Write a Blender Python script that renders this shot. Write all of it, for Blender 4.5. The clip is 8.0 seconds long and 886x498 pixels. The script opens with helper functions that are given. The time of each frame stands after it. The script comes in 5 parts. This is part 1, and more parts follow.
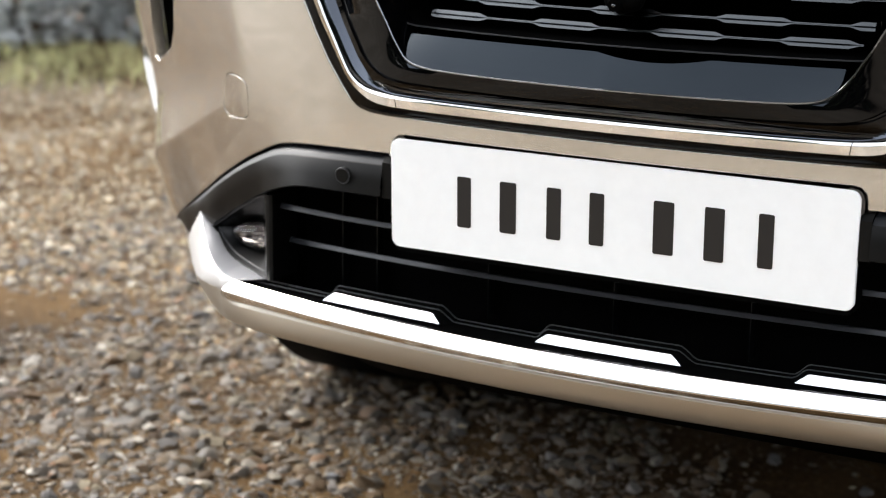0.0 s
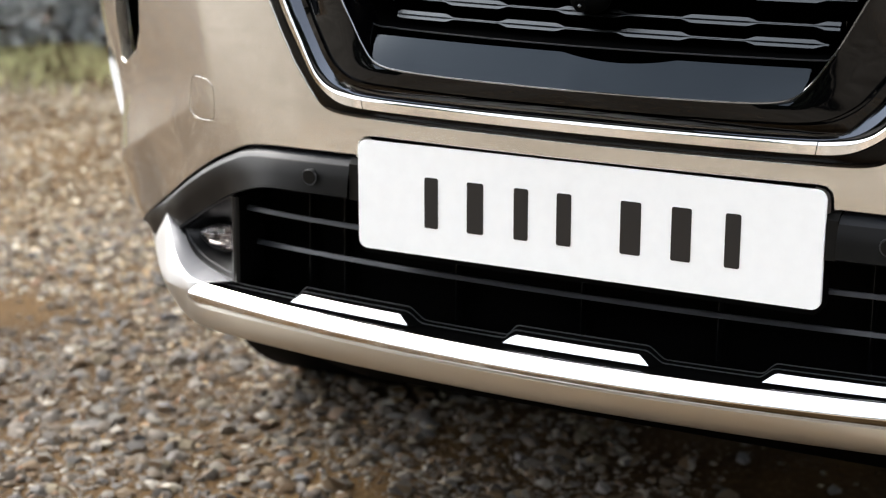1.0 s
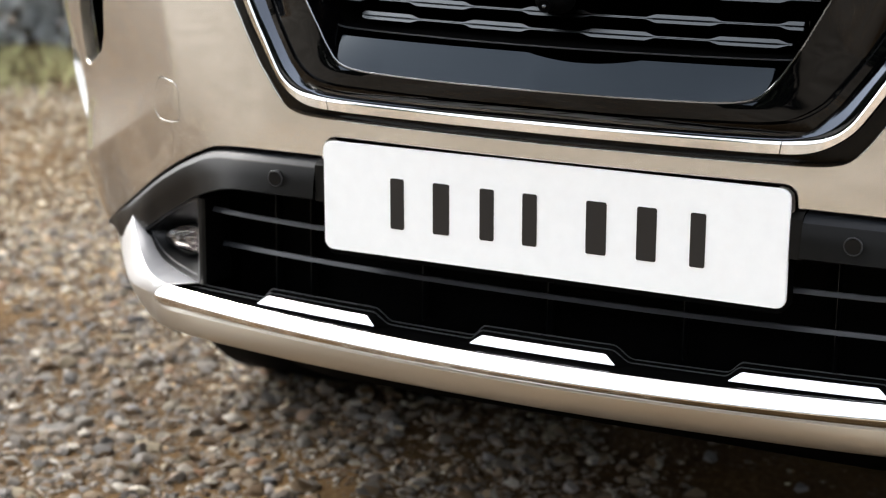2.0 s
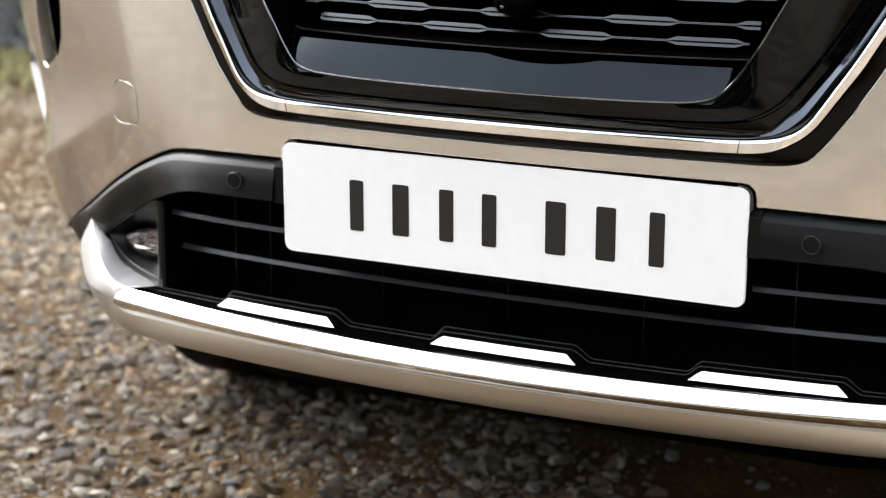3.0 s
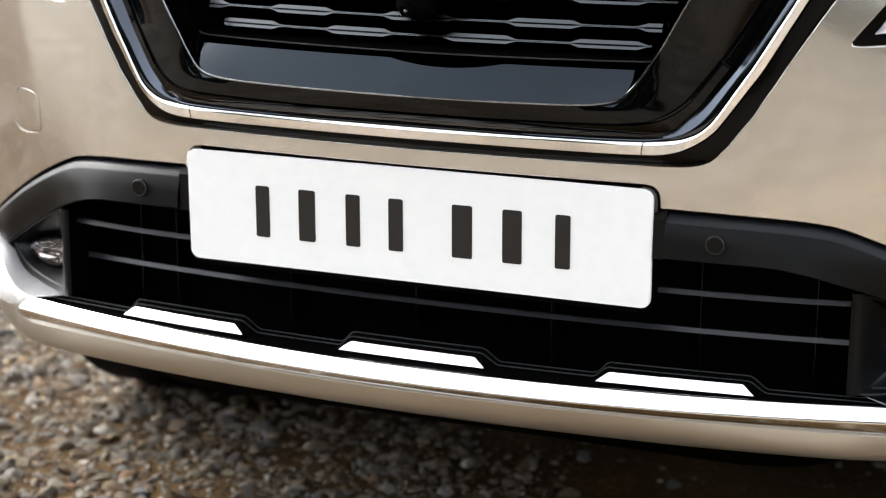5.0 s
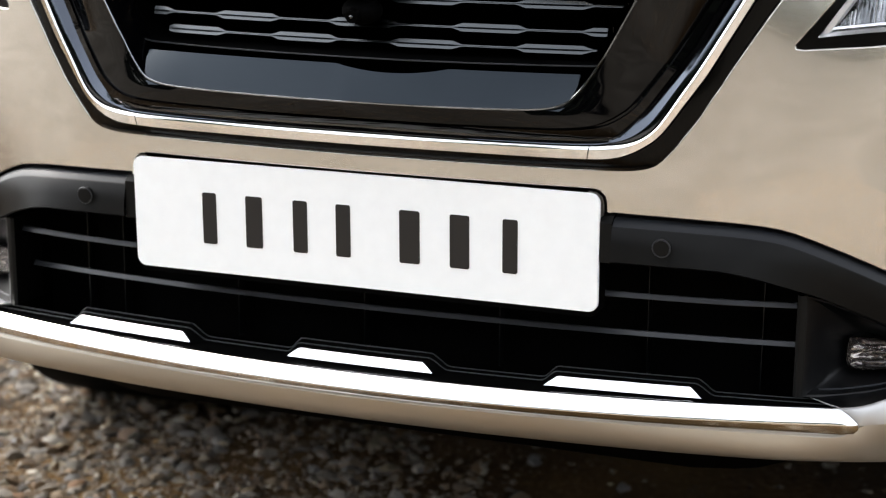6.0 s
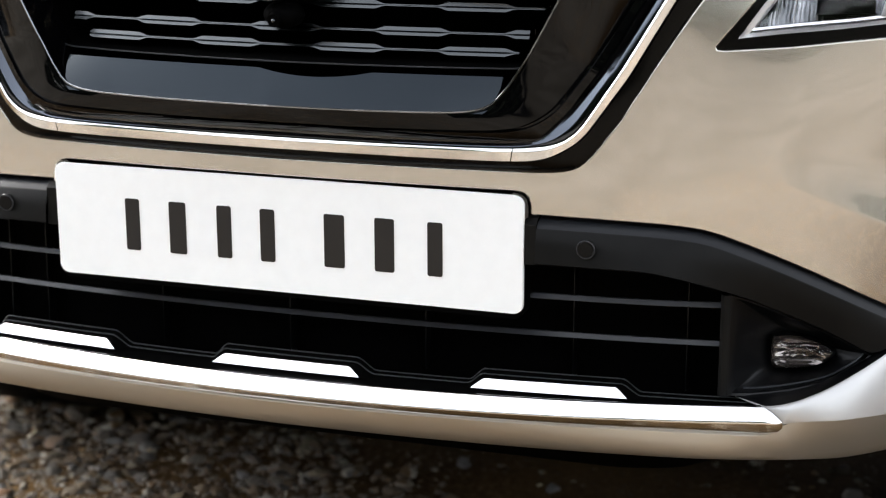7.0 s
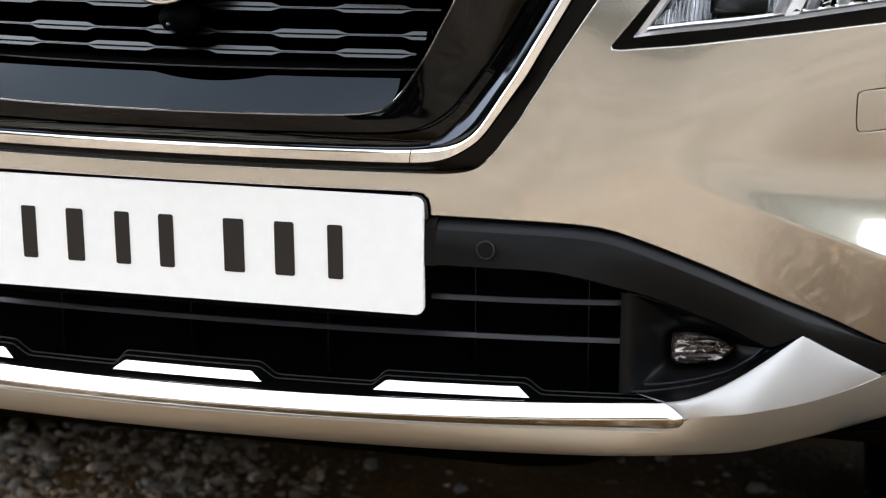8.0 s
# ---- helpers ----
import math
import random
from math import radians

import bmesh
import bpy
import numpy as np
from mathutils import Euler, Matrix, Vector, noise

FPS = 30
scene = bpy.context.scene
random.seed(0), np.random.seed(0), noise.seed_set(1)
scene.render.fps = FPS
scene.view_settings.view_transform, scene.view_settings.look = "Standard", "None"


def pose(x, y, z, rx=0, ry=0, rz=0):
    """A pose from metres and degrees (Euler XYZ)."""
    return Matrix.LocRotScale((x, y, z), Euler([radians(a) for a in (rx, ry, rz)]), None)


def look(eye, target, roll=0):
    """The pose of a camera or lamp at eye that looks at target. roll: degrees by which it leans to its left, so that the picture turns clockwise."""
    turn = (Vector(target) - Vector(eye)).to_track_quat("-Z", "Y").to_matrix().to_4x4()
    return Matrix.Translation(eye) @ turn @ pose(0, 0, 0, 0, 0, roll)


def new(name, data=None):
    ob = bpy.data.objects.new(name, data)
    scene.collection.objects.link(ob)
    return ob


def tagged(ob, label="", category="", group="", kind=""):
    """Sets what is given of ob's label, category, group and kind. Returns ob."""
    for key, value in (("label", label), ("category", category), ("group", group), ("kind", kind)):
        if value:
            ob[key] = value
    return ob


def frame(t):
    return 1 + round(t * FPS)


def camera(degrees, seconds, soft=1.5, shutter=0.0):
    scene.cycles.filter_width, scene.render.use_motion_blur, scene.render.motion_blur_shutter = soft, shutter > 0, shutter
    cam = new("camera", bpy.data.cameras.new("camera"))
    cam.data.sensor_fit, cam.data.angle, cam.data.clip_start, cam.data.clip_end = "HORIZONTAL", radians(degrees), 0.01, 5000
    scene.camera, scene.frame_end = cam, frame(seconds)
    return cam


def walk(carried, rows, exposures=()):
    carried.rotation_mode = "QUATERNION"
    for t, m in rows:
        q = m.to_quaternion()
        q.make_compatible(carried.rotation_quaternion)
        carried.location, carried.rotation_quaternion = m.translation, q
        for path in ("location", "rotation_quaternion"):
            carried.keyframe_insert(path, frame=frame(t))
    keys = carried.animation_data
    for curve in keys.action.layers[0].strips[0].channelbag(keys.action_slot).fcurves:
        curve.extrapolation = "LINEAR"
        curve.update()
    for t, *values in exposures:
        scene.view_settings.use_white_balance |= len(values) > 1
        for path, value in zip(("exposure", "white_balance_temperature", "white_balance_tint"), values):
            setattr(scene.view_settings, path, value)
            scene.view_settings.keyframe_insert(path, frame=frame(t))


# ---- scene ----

# ================= camera and walk =================
CAR_LIFT = 0.035  # the bodywork is drawn from a base line this far above the ground
cam = camera(27.676, 8.0, soft=1.2)
PATH = [
    (0.0, 0.6994, -1.6778, 0.9449, 28.230, -14.295, -0.708),
    (0.5, 0.6995, -1.6755, 0.9450, 27.766, -14.307, -0.672),
    (1.0, 0.7004, -1.6741, 0.9451, 27.224, -14.275, -0.655),
    (2.5, 0.7045, -1.6725, 0.9456, 25.608, -14.238, -0.579),
    (3.0, 0.7055, -1.6711, 0.9457, 24.944, -14.215, -0.530),
    (3.5, 0.7078, -1.6695, 0.9458, 24.343, -14.188, -0.499),
    (4.0, 0.7095, -1.6680, 0.9459, 23.570, -14.172, -0.451),
    (4.5, 0.7118, -1.6669, 0.9459, 22.926, -14.143, -0.460),
    (6.0, 0.7183, -1.6648, 0.9460, 20.581, -13.887, -0.366),
    (6.5, 0.7204, -1.6630, 0.9465, 19.762, -13.848, -0.332),
    (7.0, 0.7236, -1.6608, 0.9466, 18.305, -13.804, -0.283),
    (7.5, 0.7284, -1.6583, 0.9468, 16.957, -13.790, -0.184),
    (8.0, 0.7323, -1.6566, 0.9472, 15.298, -13.776, -0.068),
]
walk(cam, [(t, pose(x, y, z + CAR_LIFT, 90 + pitch, roll, yaw)) for t, x, y, z, yaw, pitch, roll in PATH])
cam.data.dof.use_dof = True
cam.data.dof.focus_distance = 1.80
cam.data.dof.aperture_fstop = 5.6

# ================= light =================
SUN_EL, SUN_AZ = 44.0, 284.0
world = bpy.data.worlds.new("world")
scene.world = world
world.use_nodes = True
wn, wl = world.node_tree.nodes, world.node_tree.links
wn.clear()
sky = wn.new("ShaderNodeTexSky")
sky.sky_type = "NISHITA"
sky.sun_disc = False
sky.sun_elevation, sky.sun_rotation = radians(SUN_EL), radians(SUN_AZ)
sky.dust_density, sky.air_density = 2.5, 1.0
hsv = wn.new("ShaderNodeHueSaturation")
hsv.inputs["Saturation"].default_value = 0.24
hsv.inputs["Value"].default_value = 1.9
bg = wn.new("ShaderNodeBackground")
bg.inputs["Strength"].default_value = 0.128
out = wn.new("ShaderNodeOutputWorld")
wl.new(sky.outputs[0], hsv.inputs["Color"])
wl.new(hsv.outputs[0], bg.inputs["Color"])
wl.new(bg.outputs[0], out.inputs["Surface"])

sun_data = bpy.data.lights.new("sun", "SUN")
sun_data.energy, sun_data.angle, sun_data.color = 0.98, radians(26), (1.0, 0.965, 0.91)
sun = new("sun", sun_data)
az, el = radians(SUN_AZ), radians(SUN_EL)
sun.matrix_world = look((8 * math.sin(az) * math.cos(el), 8 * math.cos(az) * math.cos(el), 8 * math.sin(el)), (0, 0, 0))
scene.view_settings.exposure = 1.58


# ================= materials =================
def material(name, color, rough=0.5, metal=0.0, coat=0.0, bump=0.0, bump_scale=200.0, vary=0.0, vary_scale=6.0,
             rough_vary=0.0, spec=0.5, tint=None, flake=0.0, islands=0.0):
    m = bpy.data.materials.new(name)
    m.use_nodes = True
    n, l = m.node_tree.nodes, m.node_tree.links
    b = n["Principled BSDF"]
    b.inputs["Base Color"].default_value = (*color, 1)
    b.inputs["Roughness"].default_value = rough
    b.inputs["Metallic"].default_value = metal
    b.inputs["Coat Weight"].default_value = coat
    b.inputs["Coat Roughness"].default_value = 0.02
    b.inputs["Specular IOR Level"].default_value = spec
    co = n.new("ShaderNodeTexCoord")
    if vary or tint:
        big = n.new("ShaderNodeTexNoise")
        big.inputs["Scale"].default_value, big.inputs["Detail"].default_value = vary_scale, 6
        l.new(co.outputs["Object"], big.inputs["Vector"])
        ramp = n.new("ShaderNodeValToRGB")
        ramp.color_ramp.elements[0].position, ramp.color_ramp.elements[1].position = 0.32, 0.70
        dark = tuple(c * (1 - vary) for c in color)
        light = tint if tint else tuple(min(1, c * (1 + vary)) for c in color)
        ramp.color_ramp.elements[0].color = (*dark, 1)
        ramp.color_ramp.elements[1].color = (*light, 1)
        l.new(big.outputs["Fac"], ramp.inputs["Fac"])
        l.new(ramp.outputs["Color"], b.inputs["Base Color"])
    if rough_vary:
        rn = n.new("ShaderNodeTexNoise")
        rn.inputs["Scale"].default_value, rn.inputs["Detail"].default_value = 35, 8
        l.new(co.outputs["Object"], rn.inputs["Vector"])
        mr = n.new("ShaderNodeMapRange")
        mr.inputs["To Min"].default_value, mr.inputs["To Max"].default_value = max(0, rough - rough_vary), rough + rough_vary
        l.new(rn.outputs["Fac"], mr.inputs["Value"])
        l.new(mr.outputs["Result"], b.inputs["Roughness"])
    if bump:
        bn = n.new("ShaderNodeTexNoise")
        bn.inputs["Scale"].default_value, bn.inputs["Detail"].default_value = bump_scale, 4
        l.new(co.outputs["Object"], bn.inputs["Vector"])
        bp = n.new("ShaderNodeBump")
        bp.inputs["Strength"].default_value, bp.inputs["Distance"].default_value = bump, 0.002
        l.new(bn.outputs["Fac"], bp.inputs["Height"])
        l.new(bp.outputs["Normal"], b.inputs["Normal"])
    return m


PAINT = material("champagne_paint", (0.545, 0.510, 0.450), 0.23, 0.82, coat=1.0, vary=0.025, vary_scale=2.5)
PAINT.node_tree.nodes["Principled BSDF"].inputs["Coat Roughness"].default_value = 0.035
PAINT.node_tree.nodes["Principled BSDF"].inputs["Coat IOR"].default_value = 2.1
LIP = material("lip_paint", (0.53, 0.503, 0.445), 0.32, 0.80, vary=0.03, vary_scale=3.0, rough_vary=0.03)
SILVER = material("satin_silver", (0.53, 0.525, 0.52), 0.42, 0.62, coat=0.0, vary=0.03, vary_scale=4, rough_vary=0.03)
CHROME = material("chrome", (0.86, 0.86, 0.87), 0.05, 1.0, rough_vary=0.02)
TRIMCHROME = material("satin_chrome", (0.86, 0.855, 0.845), 0.13, 1.0, rough_vary=0.03)
RIMEDGE = material("rim_edge", (0.30, 0.31, 0.33), 0.18, 1.0, rough_vary=0.03)
BRIGHT = material("bright_tab", (0.86, 0.86, 0.86), 0.12, 1.0, rough_vary=0.03)
GLOSS = material("gloss_black", (0.0008, 0.0008, 0.001), 0.03, 0.0, rough_vary=0.01, spec=0.26)
LEDGE = material("gloss_black_ledge", (0.003, 0.004, 0.006), 0.07, 0.0, rough_vary=0.02, spec=0.34)
PLASTIC = material("dark_plastic", (0.0062, 0.0061, 0.0058), 0.40, 0.0, bump=0.05, bump_scale=1400, vary=0.12, vary_scale=40, rough_vary=0.05, spec=0.093)
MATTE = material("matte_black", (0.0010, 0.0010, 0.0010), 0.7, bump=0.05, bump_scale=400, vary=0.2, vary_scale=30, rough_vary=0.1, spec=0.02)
RUBBER = material("tyre_rubber", (0.0035, 0.0035, 0.0035), 0.75, bump=0.25, bump_scale=180, vary=0.3, vary_scale=25, rough_vary=0.1, spec=0.03)
SLAT = material("dark_slat", (0.022, 0.024, 0.028), 0.35, 0.0, bump=0.04, bump_scale=800, vary=0.1, vary_scale=30, rough_vary=0.06)
SATIN = material("dark_chrome", (0.082, 0.088, 0.091), 0.22, 1.0, rough_vary=0.05)
# Blue tint puts the sky's hue into the black ledge's reflection.
LEDGE.node_tree.nodes["Principled BSDF"].inputs["Specular Tint"].default_value = (0.74, 0.88, 1.0, 1)
WHITE = material("plate_white", (0.88, 0.90, 0.905), 0.30, vary=0.015, vary_scale=60, rough_vary=0.04)
INK = material("plate_ink", (0.006, 0.0055, 0.006), 0.40, rough_vary=0.05)
GASKET = material("gasket_black", (0.002, 0.0018, 0.0016), 0.20, 0.0, rough_vary=0.05, spec=0.13)
# Bluish metal puts the sky's reflection into the channel's colour.
CHANNEL = material("sky_tinted_channel", (0.085, 0.095, 0.112), 0.10, 1.0, rough_vary=0.03)
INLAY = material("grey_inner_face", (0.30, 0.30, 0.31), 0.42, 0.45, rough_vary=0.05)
BEVEL = material("trim_bevel", (0.007, 0.008, 0.010), 0.50, 0.0, rough_vary=0.04, spec=0.30)
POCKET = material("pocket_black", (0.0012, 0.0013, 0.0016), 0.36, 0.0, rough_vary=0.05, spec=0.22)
LAMPSIL = material("lamp_silver", (0.72, 0.72, 0.73), 0.30, 0.6, rough_vary=0.05)
LAMPRIB = material("lamp_ribs", (0.70, 0.71, 0.72), 0.16, 1.0, rough_vary=0.04)
LAMPWHITE = material("lamp_white", (0.80, 0.80, 0.80), 0.30, rough_vary=0.05)
FOGGREY = material("smoked_reflector", (0.28, 0.255, 0.24), 0.16, 1.0, rough_vary=0.05)
ALLOY = material("alloy", (0.45, 0.45, 0.46), 0.3, 0.9, rough_vary=0.06)


def glass(name, tint=(1, 1, 1)):
    """Thin clear plastic: lets light through and mirrors more at grazing angles."""
    m = bpy.data.materials.new(name)
    m.use_nodes = True
    n, l = m.node_tree.nodes, m.node_tree.links
    n.remove(n["Principled BSDF"])
    clear, gloss = n.new("ShaderNodeBsdfTransparent"), n.new("ShaderNodeBsdfGlossy")
    clear.inputs["Color"].default_value = (*tint, 1)
    gloss.inputs["Roughness"].default_value = 0.02
    fres, mix = n.new("ShaderNodeFresnel"), n.new("ShaderNodeMixShader")
    fres.inputs["IOR"].default_value = 1.22
    l.new(fres.outputs[0], mix.inputs[0])
    l.new(clear.outputs[0], mix.inputs[1])
    l.new(gloss.outputs[0], mix.inputs[2])
    l.new(mix.outputs[0], n["Material Output"].inputs["Surface"])
    return m


GLASS = glass("clear_lens")
WINDOW = material("dark_window", (0.01, 0.012, 0.013), 0.04, coat=0.5, rough_vary=0.01)


# ================= mesh helpers =================
def mesh_object(name, verts, faces, mat, parent=None, smooth=True, label=""):
    me = bpy.data.meshes.new(name)
    me.from_pydata([tuple(v) for v in verts], [], faces)
    me.materials.append(mat)
    bm = bmesh.new()
    bm.from_mesh(me)
    bmesh.ops.remove_doubles(bm, verts=bm.verts, dist=2e-5)
    bmesh.ops.recalc_face_normals(bm, faces=bm.faces)
    bm.to_mesh(me)
    bm.free()
    if smooth:
        me.polygons.foreach_set("use_smooth", [True] * len(me.polygons))
        me.set_sharp_from_angle(angle=radians(38))
    ob = new(name, me)
    if parent:
        ob.parent = parent
    if label:
        tagged(ob, label)
    return ob


def part(name, bm, mat, parent, label="", smooth=True):
    me = bpy.data.meshes.new(name)
    bmesh.ops.recalc_face_normals(bm, faces=bm.faces)
    bm.to_mesh(me)
    bm.free()
    me.materials.append(mat)
    if smooth:
        me.polygons.foreach_set("use_smooth", [True] * len(me.polygons))
        me.set_sharp_from_angle(angle=radians(38))
    ob = new(name, me)
    ob.parent = parent
    if label:
        tagged(ob, label)
    return ob


def smoothed(pts, rounds=2):
    """Corner-cut an open polyline, keeping its ends."""
    p = np.array(pts, float)
    for _ in range(rounds):
        a = p[:-1] * 0.75 + p[1:] * 0.25
        b = p[:-1] * 0.25 + p[1:] * 0.75
        q = np.empty((2 * len(a), p.shape[1]))
        q[0::2], q[1::2] = a, b
        p = np.vstack([p[:1], q, p[-1:]])
    return p


def resampled(pts, n):
    p = np.array(pts, float)
    d = np.r_[0, np.cumsum(np.linalg.norm(np.diff(p, axis=0), axis=1))]
    s = np.linspace(0, d[-1], n)
    return np.stack([np.interp(s, d, p[:, k]) for k in range(p.shape[1])], 1)


def loft(name, rows, mat, parent, closed_u=False, closed_v=False, label="", smooth=True, caps=False):
    """Quads between polylines of equal length."""
    r, n = len(rows), len(rows[0])
    verts = np.vstack(rows)
    faces = []
    for i in range(r if closed_v else r - 1):
        j = (i + 1) % r
        for k in range(n if closed_u else n - 1):
            m = (k + 1) % n
            faces.append((i * n + k, i * n + m, j * n + m, j * n + k))
    if caps and closed_v:
        faces.append(tuple(i * n for i in range(r)))
        faces.append(tuple(i * n + n - 1 for i in reversed(range(r))))
    return mesh_object(name, verts, faces, mat, parent, smooth, label)


def both(pts):
    """A right half-curve from the middle outwards, mirrored into a whole one from left to right."""
    p = np.array(pts, float)
    q = p[::-1].copy()
    q[:, 0] *= -1
    return np.vstack([q[:-1] if abs(p[0, 0]) < 1e-9 else q, p])


def bent(pts, corner, n1=40, n2=36):
    """A mirrored half-curve whose points before and after the corner (an x) are spread separately."""
    p = smoothed(pts)
    k = int(np.argmin(np.abs(p[:, 0] - corner)))
    return both(np.vstack([resampled(p[:k + 1], n1)[:-1], resampled(p[k:], n2 + 1)]))


def mirrored(p, side):
    q = np.array(p, float)
    q[:, 0] *= side
    return q


# ---- the skin of the car's front, as depth over width and height ----
SKIN_X = [0, .1, .2, .3, .35, .39, .437, .495, .564, .605, .647, .70, .74, .78, .82, .85, .875, .893, .905, .91]
SKIN_Y = [0, .001, .004, .010, .015, .024, .042, .068, .113, .146, .178, .212, .243, .287, .345, .405, .485, .60, .8, 1.0]
_fx = np.linspace(0, 0.91, 1600)
_fy = np.interp(_fx, SKIN_X, SKIN_Y)
for _ in range(960):
    _fy[1:-1] = 0.25 * _fy[:-2] + 0.5 * _fy[1:-1] + 0.25 * _fy[2:]
_fs = np.r_[0, np.cumsum(np.hypot(np.diff(_fx), np.diff(_fy)))]


def bulge(x, z):
    w = np.clip((abs(x) - 0.3) / 0.4, 0, 1)
    w = w * w * (3 - 2 * w)
    k = 0.28 * (min(z, 0.80) - 0.42) if z > 0.40 else -0.0056 + 0.60 * (z - 0.40)
    return 1 + k * w


# profile across the wedge-shaped hollow above the crease: leans out below it, back above it, then returns
HOLLOW_H = np.linspace(-2.0, 4.0, 601)
_lean = np.interp(HOLLOW_H, [-1.8, -1.5, -0.04, 0.04, 0.5, 1.5, 2.6, 3.9], [0, -0.38, -0.38, 0.98, 0.92, -0.12, -0.16, 0])
HOLLOW_D = np.r_[0, np.cumsum(0.5 * (_lean[1:] + _lean[:-1]) * np.diff(HOLLOW_H))]


def facet(x, z):
    """Depth of the hollow above the crease that runs down towards the corner; it opens like a wedge."""
    if x < 0.495:
        return 0.0
    steep = np.interp(x, [0.495, 0.56, 0.63, 0.70, 0.76, 0.84], [0, 0.19, 0.33, 0.42, 0.42, 0.15])
    tall = 0.020 + 0.24 * (x - 0.495)
    return steep * tall * np.interp((z - (0.600 - 0.48 * (x - 0.49))) / tall, HOLLOW_H, HOLLOW_D)


def crown(x, z):
    """Slight upright rounding of the middle of the cover, above and below its fullest line."""
    w = np.clip((0.62 - abs(x)) / 0.17, 0, 1)
    d = np.clip(z - 0.63, -0.14, 0.14)
    low = (0.42 if d < 0 else 0.10) * d * d * w * w * (3 - 2 * w)
    v = np.clip((abs(x) - 0.36) / 0.14, 0, 1)
    return low + 0.40 * max(0, min(z, 0.80) - 0.635) ** 2 * v * v * (3 - 2 * v)


def skin_s(s, z):
    """The skin's point at arc s from the middle (negative to the left) and height z."""
    x, y = np.interp(abs(s), _fs, _fx), np.interp(abs(s), _fs, _fy)
    return np.array((math.copysign(x * bulge(x, z), s), y + max(0, z - 0.74) ** 2 * 1.2 + facet(x * bulge(x, z), z) + crown(x, z), z))


def arc(x, z):
    """The arc s of the skin's point at width x and height z."""
    a = abs(x)
    e = a
    for _ in range(6):
        e = a / bulge(e, z)
    return math.copysign(np.interp(e, _fx, _fs), x)


def skin(x, z, off=0.0):
    """The skin's point at width x and height z, lifted forwards by off."""
    p = skin_s(arc(x, z), z)
    p[1] -= off
    return p


def skin_row(pts, off=0.0):
    return np.array([skin(x, z, off) for x, z in pts])


def inside(poly, pts):
    poly, pts = np.asarray(poly), np.asarray(pts)
    x, y = pts[:, 0], pts[:, 1]
    hit = np.zeros(len(pts), bool)
    a = poly
    b = np.roll(poly, -1, 0)
    for (x0, y0), (x1, y1) in zip(a, b):
        cross = ((y0 > y) != (y1 > y)) & (x < (x1 - x0) * (y - y0) / ((y1 - y0) or 1e-12) + x0)
        hit ^= cross
    return hit


def closed_resample(poly, step):
    p = np.array(poly, float)
    p = np.vstack([p, p[:1]])
    d = np.r_[0, np.cumsum(np.linalg.norm(np.diff(p, axis=0), axis=1))]
    out_pts = []
    for k in range(len(p) - 1):
        m = max(1, int(round((d[k + 1] - d[k]) / step)))
        for j in range(m):
            out_pts.append(p[k] + (p[k + 1] - p[k]) * j / m)
    return np.array(out_pts)


